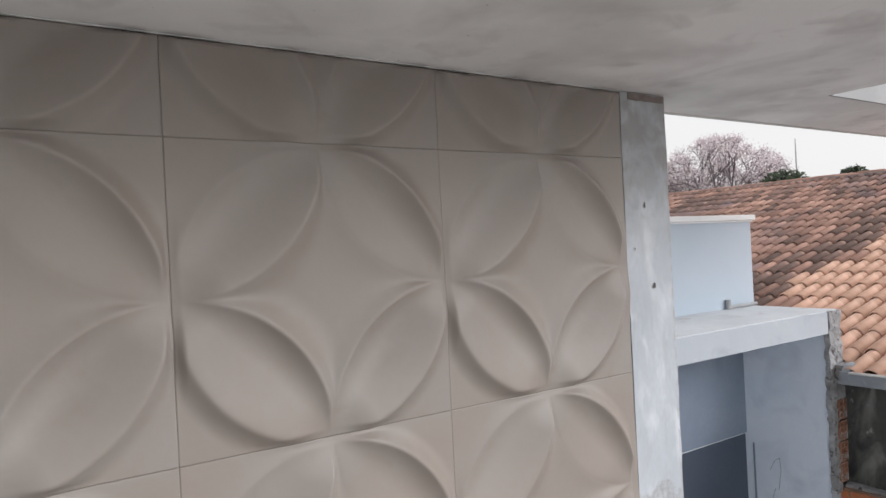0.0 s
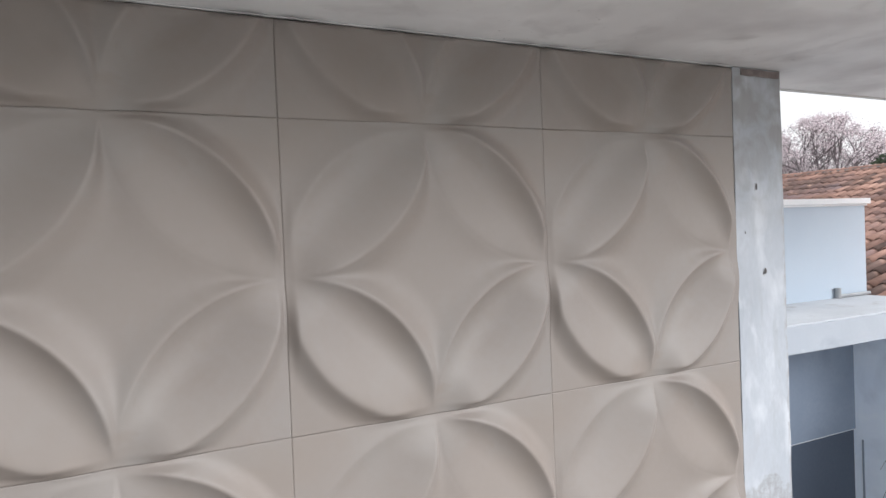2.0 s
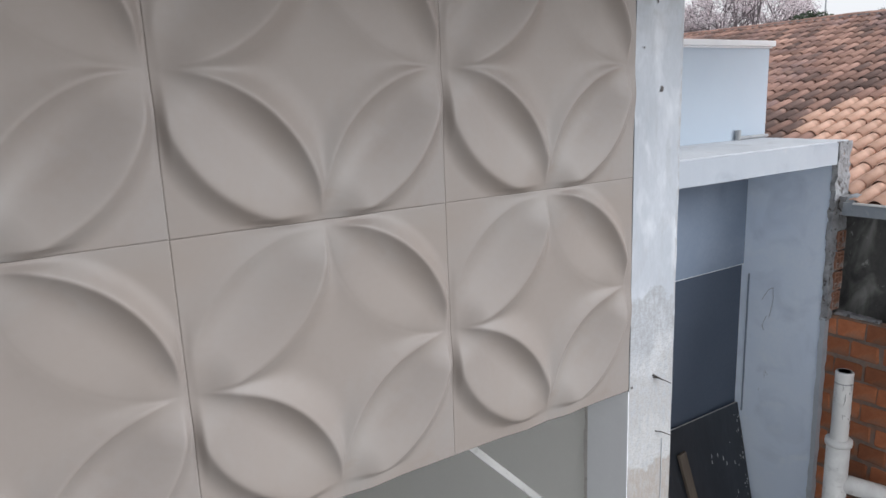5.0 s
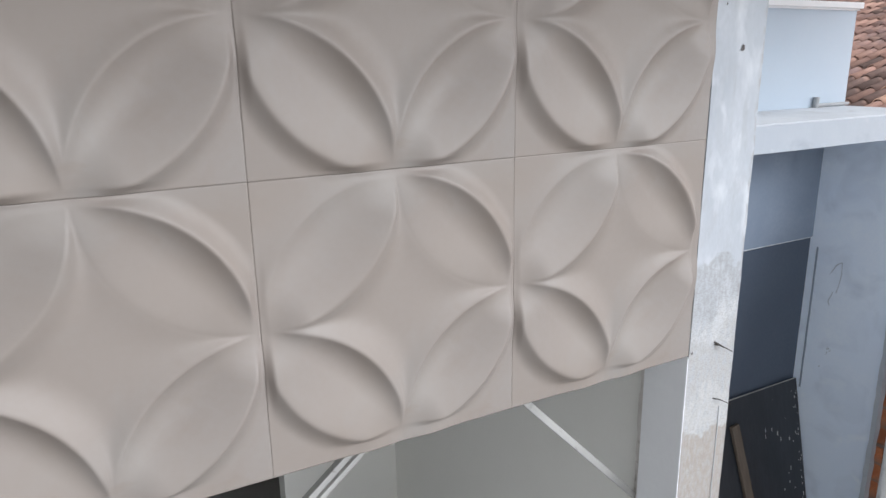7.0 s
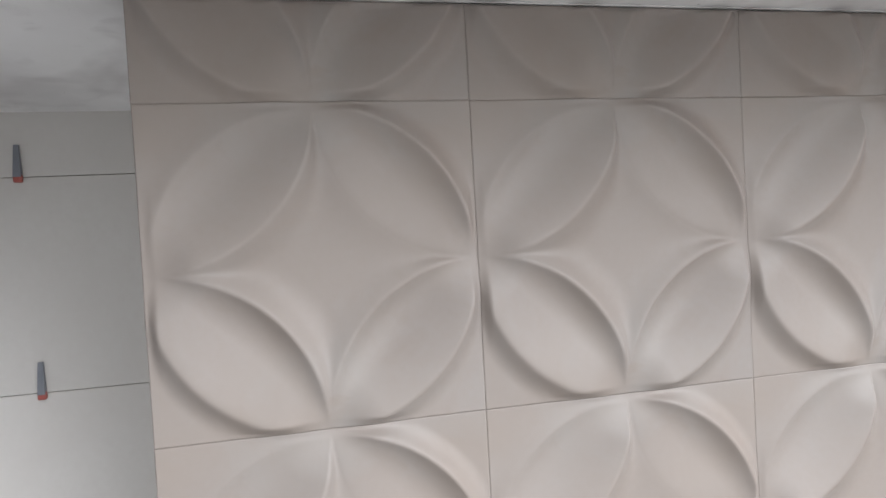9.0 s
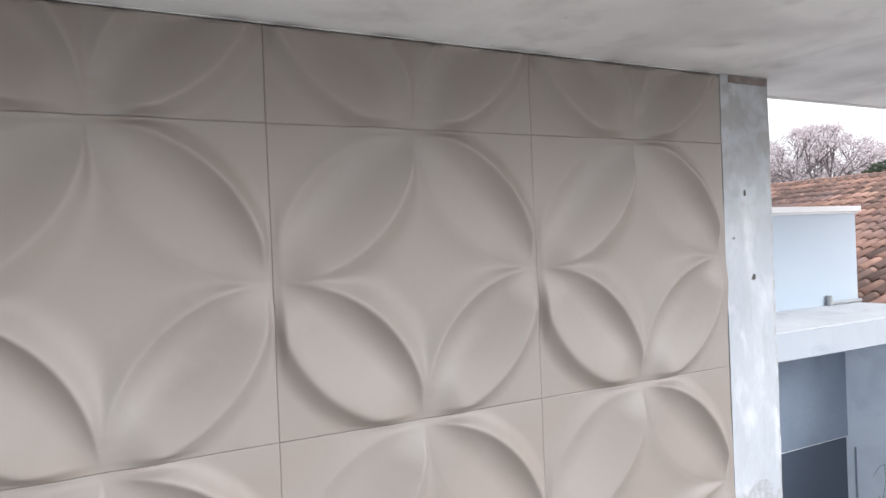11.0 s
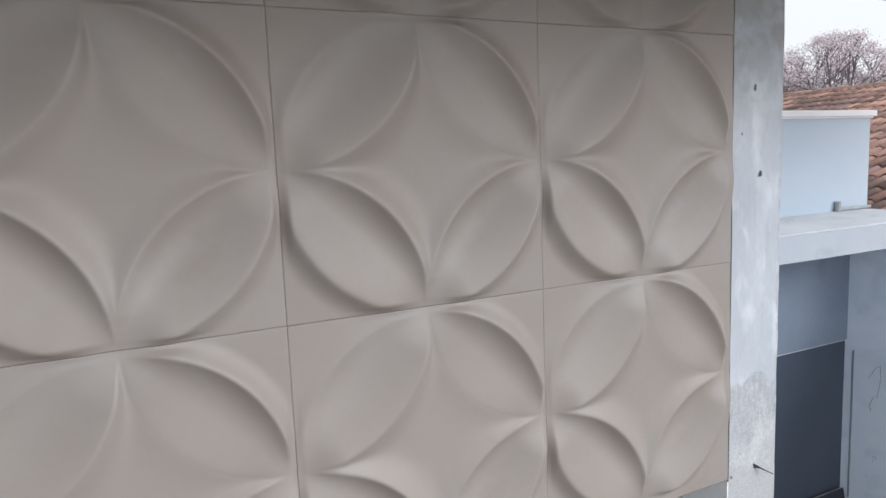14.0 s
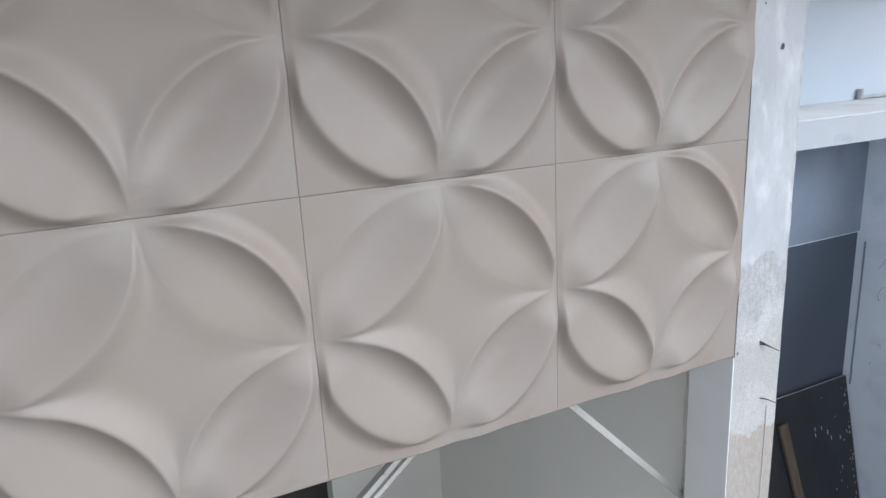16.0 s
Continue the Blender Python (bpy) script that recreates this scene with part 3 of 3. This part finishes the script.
def nail(x, z, tip):
    pts = [(x, 0.0, z), (x + 0.02, -0.018, z - 0.004), tip]
    return tagged(part("wire_tie", tube(pts, [0.0024, 0.0021, 0.0014], 6), RUST), "rusty bent wire tie sticking out of the column", "wire", "wire ties on the column")


nail(2.242, -0.012, (2.299, -0.034, -0.038))
tagged(part("wire_tie", tube([(2.241, -0.001, -0.002), (2.259, -0.014, -0.014), (2.277, -0.016, -0.026)], [0.004, 0.003, 0.002], 6), RUST), "rusty bent wire tie sticking out of the column", "wire", "wire ties on the column")
nail(2.262, -0.222, (2.315, -0.036, -0.244))

# ---------------------------------------------------------------- levelling clips in the niche
def clip(x, z):
    t = thing("levelling_clip", "grey tile levelling wedge with a red clip", "tile clip", "levelling clips in the joints")
    bm = box(-0.011, 0.011, -0.024, 0.0, 0.0, 0.098, 0.002)
    for v in bm.verts:
        v.co.x *= 1 - 0.35 * v.co.z / 0.1
        v.co.y *= 1 - 0.5 * v.co.z / 0.1
    part("wedge", bm, CLIP_GREY, t)
    part("clip", box(-0.012, 0.012, -0.020, 0.0, -0.016, 0.008, 0.004), CLIP_RED, t, "red plastic clip")
    t.matrix_basis = pose(x, 0.8455, z)
    return t


clip(-0.484, 1.343)
clip(-0.460, 0.680)

# ---------------------------------------------------------------- under the canopy
board = thing("board", "black film-faced plywood board leaning, spattered with plaster", "board")
bm = box(-0.98, 0.0, -0.009, 0.009, 0.0, 1.24, 0.001)
part("sheet", bm, BOARD, board)
part("edge", box(-0.975, -0.006, -0.006, 0.005, 1.2405, 1.243), WHITEWOOD, board, "thin pale strip along the top edge")
rng = random.Random(8)
for k in range(48):
    x, z, w, h = -abs(rng.gauss(0.0, 0.03 if k % 3 else 0.16)) - 0.012, rng.uniform(0.1, 1.17), rng.uniform(0.0015, 0.005), rng.uniform(0.003, 0.03)
    if x > -0.6:
        part("splash", box(x, x + w, -0.0105, -0.0091, z, z + h), EDGE, board)
board.matrix_basis = pose(4.592, 0.925, FLOORZ + 0.004, -12.5, 0, 0)
stick = part("plank", box(-0.034, 0.034, -0.012, 0.012, 0.0, 1.10, 0.003), WOOD)
tagged(stick, "weathered grey-brown plank leaning against the black board", "plank")
stick.matrix_basis = pose(4.077, 0.893, FLOORZ + 0.004, -12.5, -8.4, 0)

stub = thing("drain_pipe_stub", "small grey plastic pipe lying at the foot of the parapet", "pipe")
part("riser", tube([(4.437, BACKY - 0.022, 0.638), (4.437, BACKY - 0.022, 0.705)], [0.017, 0.017], 10), PVCGREY, stub)
part("run", tube([(4.437, BACKY - 0.022, 0.655), (4.757, BACKY - 0.022, 0.655)], [0.011, 0.011], 10), PVCGREY, stub)

pipe = thing("vent_pipe", "dirty white plastic pipe with a collar and a side branch", "pipe")
PX, PY = 4.38, 0.38
bm = tube([(PX, PY, -1.09), (PX, PY, -0.70), (PX, PY, -0.668), (PX, PY, -0.66), (PX, PY, -0.66), (PX, PY, -0.71)], [0.049, 0.049, 0.050, 0.046, 0.038, 0.038], 20, cap=False)
part("upper_pipe", bm, PVC, pipe, smooth=True)
# a plug in the pipe, its dark colour standing for the unlit bore
part("bore", tube([(PX, PY, -0.80), (PX, PY, -0.76)], [0.037, 0.037], 16), HOLE, pipe, "dark plug coloured as the shade in the open end")
part("collar", tube([(PX, PY, -1.125), (PX, PY, -1.12), (PX, PY, -1.105), (PX, PY, -1.085), (PX, PY, -1.08)], [0.062, 0.073, 0.075, 0.073, 0.05], 20), PVC, pipe, smooth=True)
part("lower_pipe", tube([(PX, PY, FLOORZ), (PX, PY, -1.12)], [0.064, 0.064], 20), PVC, pipe, smooth=True)
part("branch", tube([(PX, PY, -1.36), (PX + 0.12, PY - 0.16, -1.40), (PX + 0.4, PY - 0.55, -1.50)], [0.055, 0.055, 0.055], 16), PVC, pipe, smooth=True)

part("scuff", tube([(PX, PY, -0.733), (PX, PY, -0.728), (PX, PY, -0.722)], [0.0488, 0.0496, 0.0488], 20, cap=False), RAWEDGE, pipe, "grey grimy ring under the mouth")
rng = random.Random(17)
for k in range(26):
    a, z, h = rng.uniform(-2.9, -0.6), rng.uniform(-1.04, -0.70), rng.uniform(0.01, 0.04)
    marks = [(PX + 0.0495 * math.cos(a + 0.25 * q * rng.uniform(-1, 1)), PY + 0.0495 * math.sin(a + 0.25 * q * rng.uniform(-1, 1)), z + h * q) for q in (0, 0.5, 1)]
    part("scuff", tube(marks, [0.0008, 0.0016, 0.0007], 4), BLACK, pipe)


def scribble(points):
    """A pencil line on the side wall through (y, z) points."""
    return part("pencil_line", tube([(SIDEX - 0.0012, y, z) for y, z in points], [0.0014] * len(points), 4), PENCIL, wall_side, "pencil line")


scribble([(1.055, -0.42), (1.015, -0.345), (0.985, -0.325)])
scribble([(0.985, -0.325), (0.978, -0.40), (0.992, -0.50), (1.0, -0.535)])
scribble([(1.045, -0.60), (1.020, -0.53)])
scribble([(1.03, -0.63), (1.045, -0.60)])
for y, z in ((1.01, -0.93), (1.0, -0.93), (1.01, -0.96), (1.045, -1.07), (0.99, -0.94)):
    scribble([(y, z), (y - 0.004, z + 0.018)])

# ---------------------------------------------------------------- neighbour's house
EAVEX, EAVEZ, SLOPE, RIDGEX = 4.575, 0.253, 0.276, 10.15
house = thing("neighbour_house", "neighbouring house with a clay barrel tile roof and sooty wall", "house")
house.location = (0.036, -0.04, 0.0)
part("wall", box(4.93, 9.8, -2.1, 8.3, FLOORZ, 0.22), SOOT, house, "blackened rendered wall")
g = bmesh.new()
prof = [(4.545, 0.285), (4.542, 0.212), (4.80, 0.207), (4.90, 0.22), (4.92, 0.27)]
for y in (-2.15, 0.61):
    for x, z in prof:
        g.verts.new((x, y, z))
    for x, z in reversed(prof):
        g.verts.new((x - (0.004 if x > 4.8 else -0.004), y, z + 0.004))
g.verts.ensure_lookup_table()
nprof = len(prof) * 2
for k in range(nprof):
    g.faces.new((g.verts[k], g.verts[(k + 1) % nprof], g.verts[nprof + (k + 1) % nprof], g.verts[nprof + k]))
g.faces.new([g.verts[k] for k in range(nprof)])
g.faces.new([g.verts[nprof + k] for k in range(nprof - 1, -1, -1)])
bmesh.ops.recalc_face_normals(g, faces=g.faces)
part("gutter", g, ZINC, house, "grey sheet-metal gutter")
part("gutter_lip", box(4.536, 4.552, -2.15, 0.555, 0.279, 0.291, 0.002), EDGE, house, "pale folded lip of the gutter")
g = bmesh.new()
for y in (0.555, 0.60):
    for k in range(13):
        a = math.pi * k / 12
        g.verts.new((4.655 - 0.115 * math.cos(a), y, 0.245 + 0.085 * math.sin(a) ** 0.7))
g.verts.ensure_lookup_table()
for k in range(12):
    g.faces.new((g.verts[k], g.verts[k + 1], g.verts[14 + k], g.verts[13 + k]))
g.faces.new([g.verts[k] for k in range(13)])
g.faces.new([g.verts[13 + k] for k in range(12, -1, -1)])
bmesh.ops.recalc_face_normals(g, faces=g.faces)
part("gutter_end", g, ZINC, house, "rounded grey stop end of the gutter")

PITCH, COURSE, TLEN = 0.116, 0.300, 0.338
tilt = math.atan(SLOPE)


def barrel(far=False):
    """A tapered half-round tile with a thick lower lip, running up along +x."""
    bm = bmesh.new()
    k = 5 if far else 9
    rings = [[bm.verts.new((x, r * math.cos(math.pi * i / (k - 1)), r * 1.08 * math.sin(math.pi * i / (k - 1)) + z)) for i in range(k)] for x, r, z in ((0.0, 0.046, 0.0), (0.0, 0.0525, 0.0), (TLEN, 0.044, 0.0))]
    for a, b in zip(rings, rings[1:]):
        for i in range(k - 1):
            bm.faces.new((a[i], a[i + 1], b[i + 1], b[i]))
    bmesh.ops.recalc_face_normals(bm, faces=bm.faces)
    return bm


# ---------------------------------------------------------------- far things
def blossom_tree(name, label, x, y, top, spread, seed, flower, density):
    """A tree of forking limbs with an umbrella crown of many small tufts and gaps of sky."""
    rng = random.Random(seed)
    t = thing(name, label, "tree")
    limbs = bmesh.new()
    height = top - FLOORZ
    fork = FLOORZ + height * 0.38
    tube([(x, y, FLOORZ), (x + 0.1, y, (FLOORZ + fork) / 2), (x, y, fork)], [0.22, 0.17, 0.14], 7, limbs)
    twigs = []

    def bough(p, aim, r, depth):
        """A limb that bends from p up to aim and forks on its way."""
        mid = p.lerp(aim, 0.5) + Vector((rng.gauss(0, 0.12), rng.gauss(0, 0.12), 0.10)) * (aim - p).length
        tube([p, mid, aim], [r, r * 0.75, r * 0.45], 5 if depth < 2 else 3, limbs, cap=False)
        if depth >= 2:
            twigs.append((mid, aim))
        if depth == 4:
            return
        for k in range(4 if depth < 2 else 3):
            start = p.lerp(mid, rng.uniform(0.5, 1.0)) if k % 2 else mid.lerp(aim, rng.uniform(0.2, 0.9))
            out = Vector((aim.x - x, aim.y - y, (aim.z - fork) * 0.6)).normalized()
            way = (out + Vector((rng.gauss(0, 0.8), rng.gauss(0, 0.8), rng.gauss(0.15, 0.45)))).normalized()
            end = start + way * (aim - p).length * rng.uniform(0.35, 0.6)
            flat = math.hypot(end.x - x, end.y - y) / spread
            end.z = min(end.z, fork + (top - fork) * math.sqrt(max(0.05, 1 - 0.85 * flat * flat)))
            bough(start, end, r * 0.5, depth + 1)

    for k in range(27):
        a, f = k * 2.4 + rng.uniform(-0.3, 0.3), math.sqrt((k + 0.7) / 27)
        aim = Vector((x + spread * 0.78 * f * math.cos(a), y + spread * 0.78 * f * math.sin(a), fork + (top - fork) * 0.82 * math.sqrt(1 - 0.7 * f * f)))
        bough(Vector((x, y, fork - rng.uniform(0, 0.5))), aim, 0.06, 0)
    part("trunk", limbs, BARK, t)
    verts, faces = [], []
    for p, q in twigs:
        for _ in range(density):
            c = p.lerp(q, rng.uniform(0.0, 1.1)) + Vector((rng.gauss(0, 0.12), rng.gauss(0, 0.12), rng.gauss(0, 0.10)))
            size = rng.uniform(0.02, 0.05)
            a = Vector((rng.gauss(0, 1), rng.gauss(0, 1), rng.gauss(0, 1))).normalized()
            b = a.orthogonal().normalized()
            k = len(verts)
            verts += [c + a * size, c + b * size * 0.8, c - a * size * 0.9, c - b * size * 0.7]
            verts.append(c + a.cross(b) * size * 0.6)
            faces += [(k, k + 1, k + 4), (k + 1, k + 2, k + 4), (k + 2, k + 3, k + 4), (k + 3, k, k + 4)]
    me = bpy.data.meshes.new("crown")
    me.from_pydata(verts, [], faces)
    me.materials.append(flower)
    crown = new("crown", me)
    crown.parent = t
    return t


blossom_tree("blossom_tree", "leafless tree in pink blossom behind the roof", 28.45, 17.3, 5.5, 3.7, 11, BLOSSOM, 5)
blossom_tree("blossom_tree", "greyer leafless tree with few pale blossoms", 27.2, 20.6, 4.5, 3.1, 23, PALE, 5)


def shrub(x, y, z0, z1, rx, ry, seed):
    """The dark top of an evergreen: many small leaves round short limbs."""
    rng = random.Random(seed)
    t = thing("evergreen", "dark green evergreen top behind the ridge", "tree")
    part("trunk", tube([(x, y, FLOORZ), (x, y, z1 - 0.2)], [0.12, 0.03], 6), BARK, t)
    verts, faces = [], []
    for _ in range(3200):
        a, r = rng.uniform(0, math.tau), math.sqrt(rng.random())
        h = rng.random()
        c = Vector((x + rx * r * math.cos(a), y + ry * r * math.sin(a), z0 + (z1 - z0) * h * (1 - 0.6 * r * r) + 0.06 * noise.noise(Vector((a, r * 3, h)))))
        u = Vector((rng.gauss(0, 1), rng.gauss(0, 1), rng.gauss(0, 1))).normalized()
        w = u.orthogonal().normalized()
        s = rng.uniform(0.03, 0.08)
        k = len(verts)
        verts += [c + u * s * 1.5, c + w * s * 0.6, c - u * s, c - w * s * 0.6]
        faces.append((k, k + 1, k + 2, k + 3))
    me = bpy.data.meshes.new("crown")
    me.from_pydata(verts, [], faces)
    me.materials.append(LEAF)
    c = new("crown", me)
    c.parent = t
    return t


shrub(16.95, 7.8, 1.8, 2.66, 0.85, 0.8, 2)
shrub(17.6, 6.5, 1.8, 2.60, 0.5, 0.5, 3)
tagged(part("antenna_pole", tube([(22.37, 10.45, FLOORZ), (22.37, 10.45, 3.6), (22.37, 10.45, 4.1)], [0.03, 0.024, 0.014], 6), PVCGREY), "thin grey antenna pole standing against the sky", "pole")

# ---------------------------------------------------------------- pieces of the relief wall
COLS = ((0.0, -0.006, 0.7), (0.7, 0.0, 0.7), (1.4, 0.0, PX1 - 1.4))
ROWS = ((0.0, PZ0, 0.7), (0.7, 0.0, 0.7), (1.4, 0.0, CEILZ - 1.4055))
rng = random.Random(5)
for x, u0, u1 in COLS:
    for z, v0, v1 in ROWS:
        ob = new("tile", relief_tile(u0 + 0.0002, u1 - 0.0002, v0 + 0.0002, v1 - 0.0002, cut=z > 1))
        ob.location = (x + rng.uniform(-0.0003, 0.0003), rng.uniform(-0.0004, 0.0004), z + rng.uniform(-0.0003, 0.0003))
        ob.parent = wall_front

# thin joints between the cast tiles
for x in (0.7, 1.4):
    part("joint", box(x - 0.0016, x + 0.0016, 0.0012, 0.0315, PZ0 + 0.006, CEILZ - 0.008), GROUT, wall_front)
for z in (0.7, 1.4):
    part("joint", box(0.004, PX1 - 0.004, 0.0014, 0.0315, z - 0.0016, z + 0.0016), GROUT, wall_front)

# smooth tiles of the niche
levels = (-0.16, 0.020, 0.6815, 1.344, CEILZ)
for i in range(2):
    for z0, z1 in zip(levels, levels[1:]):
        x1 = -0.72 * i
        part("tile", box(max(x1 - 0.72, SLABX) + 0.001, x1 - 0.001, 0.85 + 0.0004 * (i % 2), 0.866, z0 + 0.0012, z1 - 0.0012, 0.0006, seg=1), SMOOTH, wall_left)

# ---------------------------------------------------------------- pieces of the brick wall
brick_wall = thing("brick_wall", "unrendered hollow red brick wall with thick grey joints", "brick wall")
BX, BTOP, BH, BL = 4.651, -0.433, 0.127, 0.175
TOPEND = 0.20             # the top course stops here
part("mortar", rugged_box(BX + 0.008, BX + 0.082, -1.8, FRONTY + 0.006, FLOORZ, BTOP - BH - 0.002, 0.08, 0.003, 2.0), MORTAR, brick_wall)
part("mortar", rugged_box(BX + 0.008, BX + 0.082, TOPEND + 0.06, FRONTY + 0.006, BTOP - BH - 0.001, BTOP - 0.002, 0.08, 0.003, 2.0), MORTAR, brick_wall)
part("mortar_bed", rugged_box(BX + 0.035, BX + 0.085, 0.36, FRONTY - 0.012, BTOP - 0.01, BTOP + 0.016, 0.025, 0.011, 8.0), ROUGH, brick_wall, "lumpy mortar left on the top course")
rng = random.Random(12)
brick_meshes = []
for k in range(4):
    bm = box(0, 0.088, -BL / 2 + 0.008, BL / 2 - 0.008, -BH / 2 + 0.013, BH / 2 - 0.013, 0.007, seg=2)
    for v in bm.verts:
        v.co += Vector((rng.uniform(-0.004, 0.004), rng.uniform(-0.006, 0.006), rng.uniform(-0.006, 0.006)))
    brick_meshes.append(mesh_of("brick", bm, BRICK))
for row in range(14):
    for k in range(15):
        y = FRONTY + 0.038 - BL * (k + 0.5 * (row % 2))
        half = y > FRONTY
        if row == 0 and y < TOPEND:
            continue
        ob = new("brick", brick_meshes[(row * 5 + k * 3) % 4])
        ob.location = (BX + rng.uniform(-0.004, 0.006), y + rng.uniform(-0.007, 0.007), BTOP - BH * (row + 0.5) + rng.uniform(-0.005, 0.005))
        ob.rotation_euler = (rng.uniform(-0.025, 0.025), rng.uniform(-0.02, 0.02), rng.uniform(-0.02, 0.02))
        if half:
            ob.scale.y = 0.46
            ob.location.y = FRONTY + 0.038 - BL * 0.25
        if row == 0 and k == 2:
            ob.scale.y = 0.8
            ob.location.y += 0.017
        ob.parent = brick_wall

# hollow brick ends left open in the end of the side wall
def hollow_end(material):
    """The end of a hollow brick: a frame with a grid of dark cells."""
    bm = bmesh.new()
    w, h, d = 0.085, 0.115, 0.05
    for x in (0, w / 2 - 0.004, w - 0.008):
        box(x, x + 0.008, -d, 0, 0, h, bm=bm)
    for z in (0, h / 3, 2 * h / 3, h - 0.008):
        box(0, w, -d + 0.001, 0, z, z + 0.008, bm=bm)
    return mesh_of("brick", bm, material)


part("mortar_edge", rugged_box(SIDEX - 0.008, SIDEX + 0.062, FRONTY - 0.006, FRONTY + 0.03, -0.46, 0.05, 0.012, 0.011, 5.0), ROUGH, wall_side, "ragged mortar edge")
part("cavity", box(SIDEX + 0.04, SIDEX + 0.129, FRONTY + 0.028, FRONTY + 0.032, -0.46, 0.12), STAIN, wall_side)
ends = hollow_end(DULLBRICK)
for k in range(4):
    ob = new("brick", ends)
    ob.location = (SIDEX + 0.043 + rng.uniform(-0.004, 0.004), FRONTY + 0.036 + rng.uniform(-0.004, 0.004), -0.02 - 0.128 * k)
    ob.parent = wall_side

open_end = new("brick", hollow_end(BRICK))  # the last brick of the top course shows its cells
open_end.location = (BX + 0.001, 0.268, BTOP - BH + 0.008)
open_end.parent = brick_wall

# ---------------------------------------------------------------- pieces of the roof
def up_slope(d, y, lift=0.0):
    return Vector((EAVEX + d * math.cos(tilt), y, EAVEZ + d * math.sin(tilt) + lift))


rows = int((RIDGEX - EAVEX) / math.cos(tilt) / COURSE)
# troughs under the barrels, with their shade put into the PAN colour
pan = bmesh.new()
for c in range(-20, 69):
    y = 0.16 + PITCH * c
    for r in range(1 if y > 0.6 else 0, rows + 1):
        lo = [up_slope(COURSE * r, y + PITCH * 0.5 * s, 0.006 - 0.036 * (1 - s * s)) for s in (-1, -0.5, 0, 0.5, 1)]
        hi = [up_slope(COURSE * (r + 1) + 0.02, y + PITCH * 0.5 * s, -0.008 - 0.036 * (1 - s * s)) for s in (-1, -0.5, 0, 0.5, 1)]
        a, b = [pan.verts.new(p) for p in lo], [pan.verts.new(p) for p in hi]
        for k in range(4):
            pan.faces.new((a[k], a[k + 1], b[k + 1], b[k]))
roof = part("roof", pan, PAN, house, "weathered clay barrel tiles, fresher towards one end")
near = {m: mesh_of("roof_tile", barrel(), m, True) for m in (TILE_NEW, TILE_OLD, TILE_DARK)}
rng = random.Random(21)
far = {m: ([], []) for m in (TILE_NEW_FAR, TILE_FAR, TILE_DARK_FAR)}
shape = barrel(True)
shape.verts.ensure_lookup_table()
shape_v = [v.co.copy() for v in shape.verts]
shape_f = [[v.index for v in f.verts] for f in shape.faces]
shape.free()
for c in range(-20, 69):
    y = 0.16 + PITCH * (c + 0.5)
    for r in range(rows + 1):
        m = Matrix.Translation(up_slope(max(COURSE * r, 0.14 if y > 0.6 else 0.0) + rng.uniform(-0.010, 0.010), y + rng.uniform(-0.004, 0.004), 0.004)) @ Euler((rng.uniform(-0.05, 0.05), -tilt + 0.022, rng.uniform(-0.02, 0.02))).to_matrix().to_4x4()
        limit = 13 + (1 if r % 5 == 0 else 0) - (1 if r > 7 else 0)
        kind = 0 if c < limit else 2 if rng.random() < (0.85, 0.75, 0.6, 0.4, 0.25, 0.12)[min(int(c - limit), 5)] else 1
        if kind == 0 and c > limit - 3 and rng.random() < 0.1:
            kind = 1
        if 0 <= c < 18 and r < 16:
            ob = new("roof_tile", near[(TILE_NEW, TILE_OLD, TILE_DARK)[kind]])
            ob.matrix_basis = m
            ob.parent = roof
        else:
            vs, fs = far[(TILE_NEW_FAR, TILE_FAR, TILE_DARK_FAR)[kind]]
            k = len(vs)
            vs += [m @ v for v in shape_v]
            fs += [[i + k for i in f] for f in shape_f]
for mat, (vs, fs) in far.items():
    me = bpy.data.meshes.new("roof_tiles")
    me.from_pydata(vs, [], fs)
    me.materials.append(mat)
    me.polygons.foreach_set("use_smooth", [True] * len(me.polygons))
    more = new("roof_tiles", me)
    more.parent = roof
    more["kind"] = "stuff"
part("eave_mortar", rugged_box(EAVEX + 0.012, EAVEX + 0.06, -2.2, 0.585, 0.215, EAVEZ + 0.034, 0.03, 0.003, 4.0), TILE_NEW, house, "pinkish mortar filling the eave tiles")
part("eave_plug", rugged_box(4.60, 4.80, 0.602, 0.674, 0.20, 0.315, 0.02, 0.005, 9.0), ROUGH, house, "grey mortar closing the eave against the wall")
# ridge caps bedded in mortar
top = up_slope(COURSE * (rows + 0.6), 0)
cap = mesh_of("ridge_tile", barrel(), TILE_OLD, True)
part("ridge_mortar", rugged_box(top.x - 0.07, top.x + 0.07, -2.4, 8.4, top.z - 0.04, top.z + 0.035, 0.12, 0.008, 3.0), ROUGH, house)
for k in range(38):
    ob = new("ridge_tile", cap)
    ob.matrix_basis = pose(top.x, -2.3 + 0.28 * k, top.z + 0.01 + rng.uniform(-0.006, 0.006), 0, -2, 90 + rng.uniform(-2, 2)) @ Matrix.Diagonal((1, 1.15, 1.0, 1))
    ob.parent = house
back = bmesh.new()
q = [back.verts.new(p) for p in ((top.x, -2.4, top.z), (top.x, 8.4, top.z), (top.x + 5.4, 8.4, top.z - 1.62), (top.x + 5.4, -2.4, top.z - 1.62))]
back.faces.new(q)
part("roof_back", back, TILE_OLD, house)
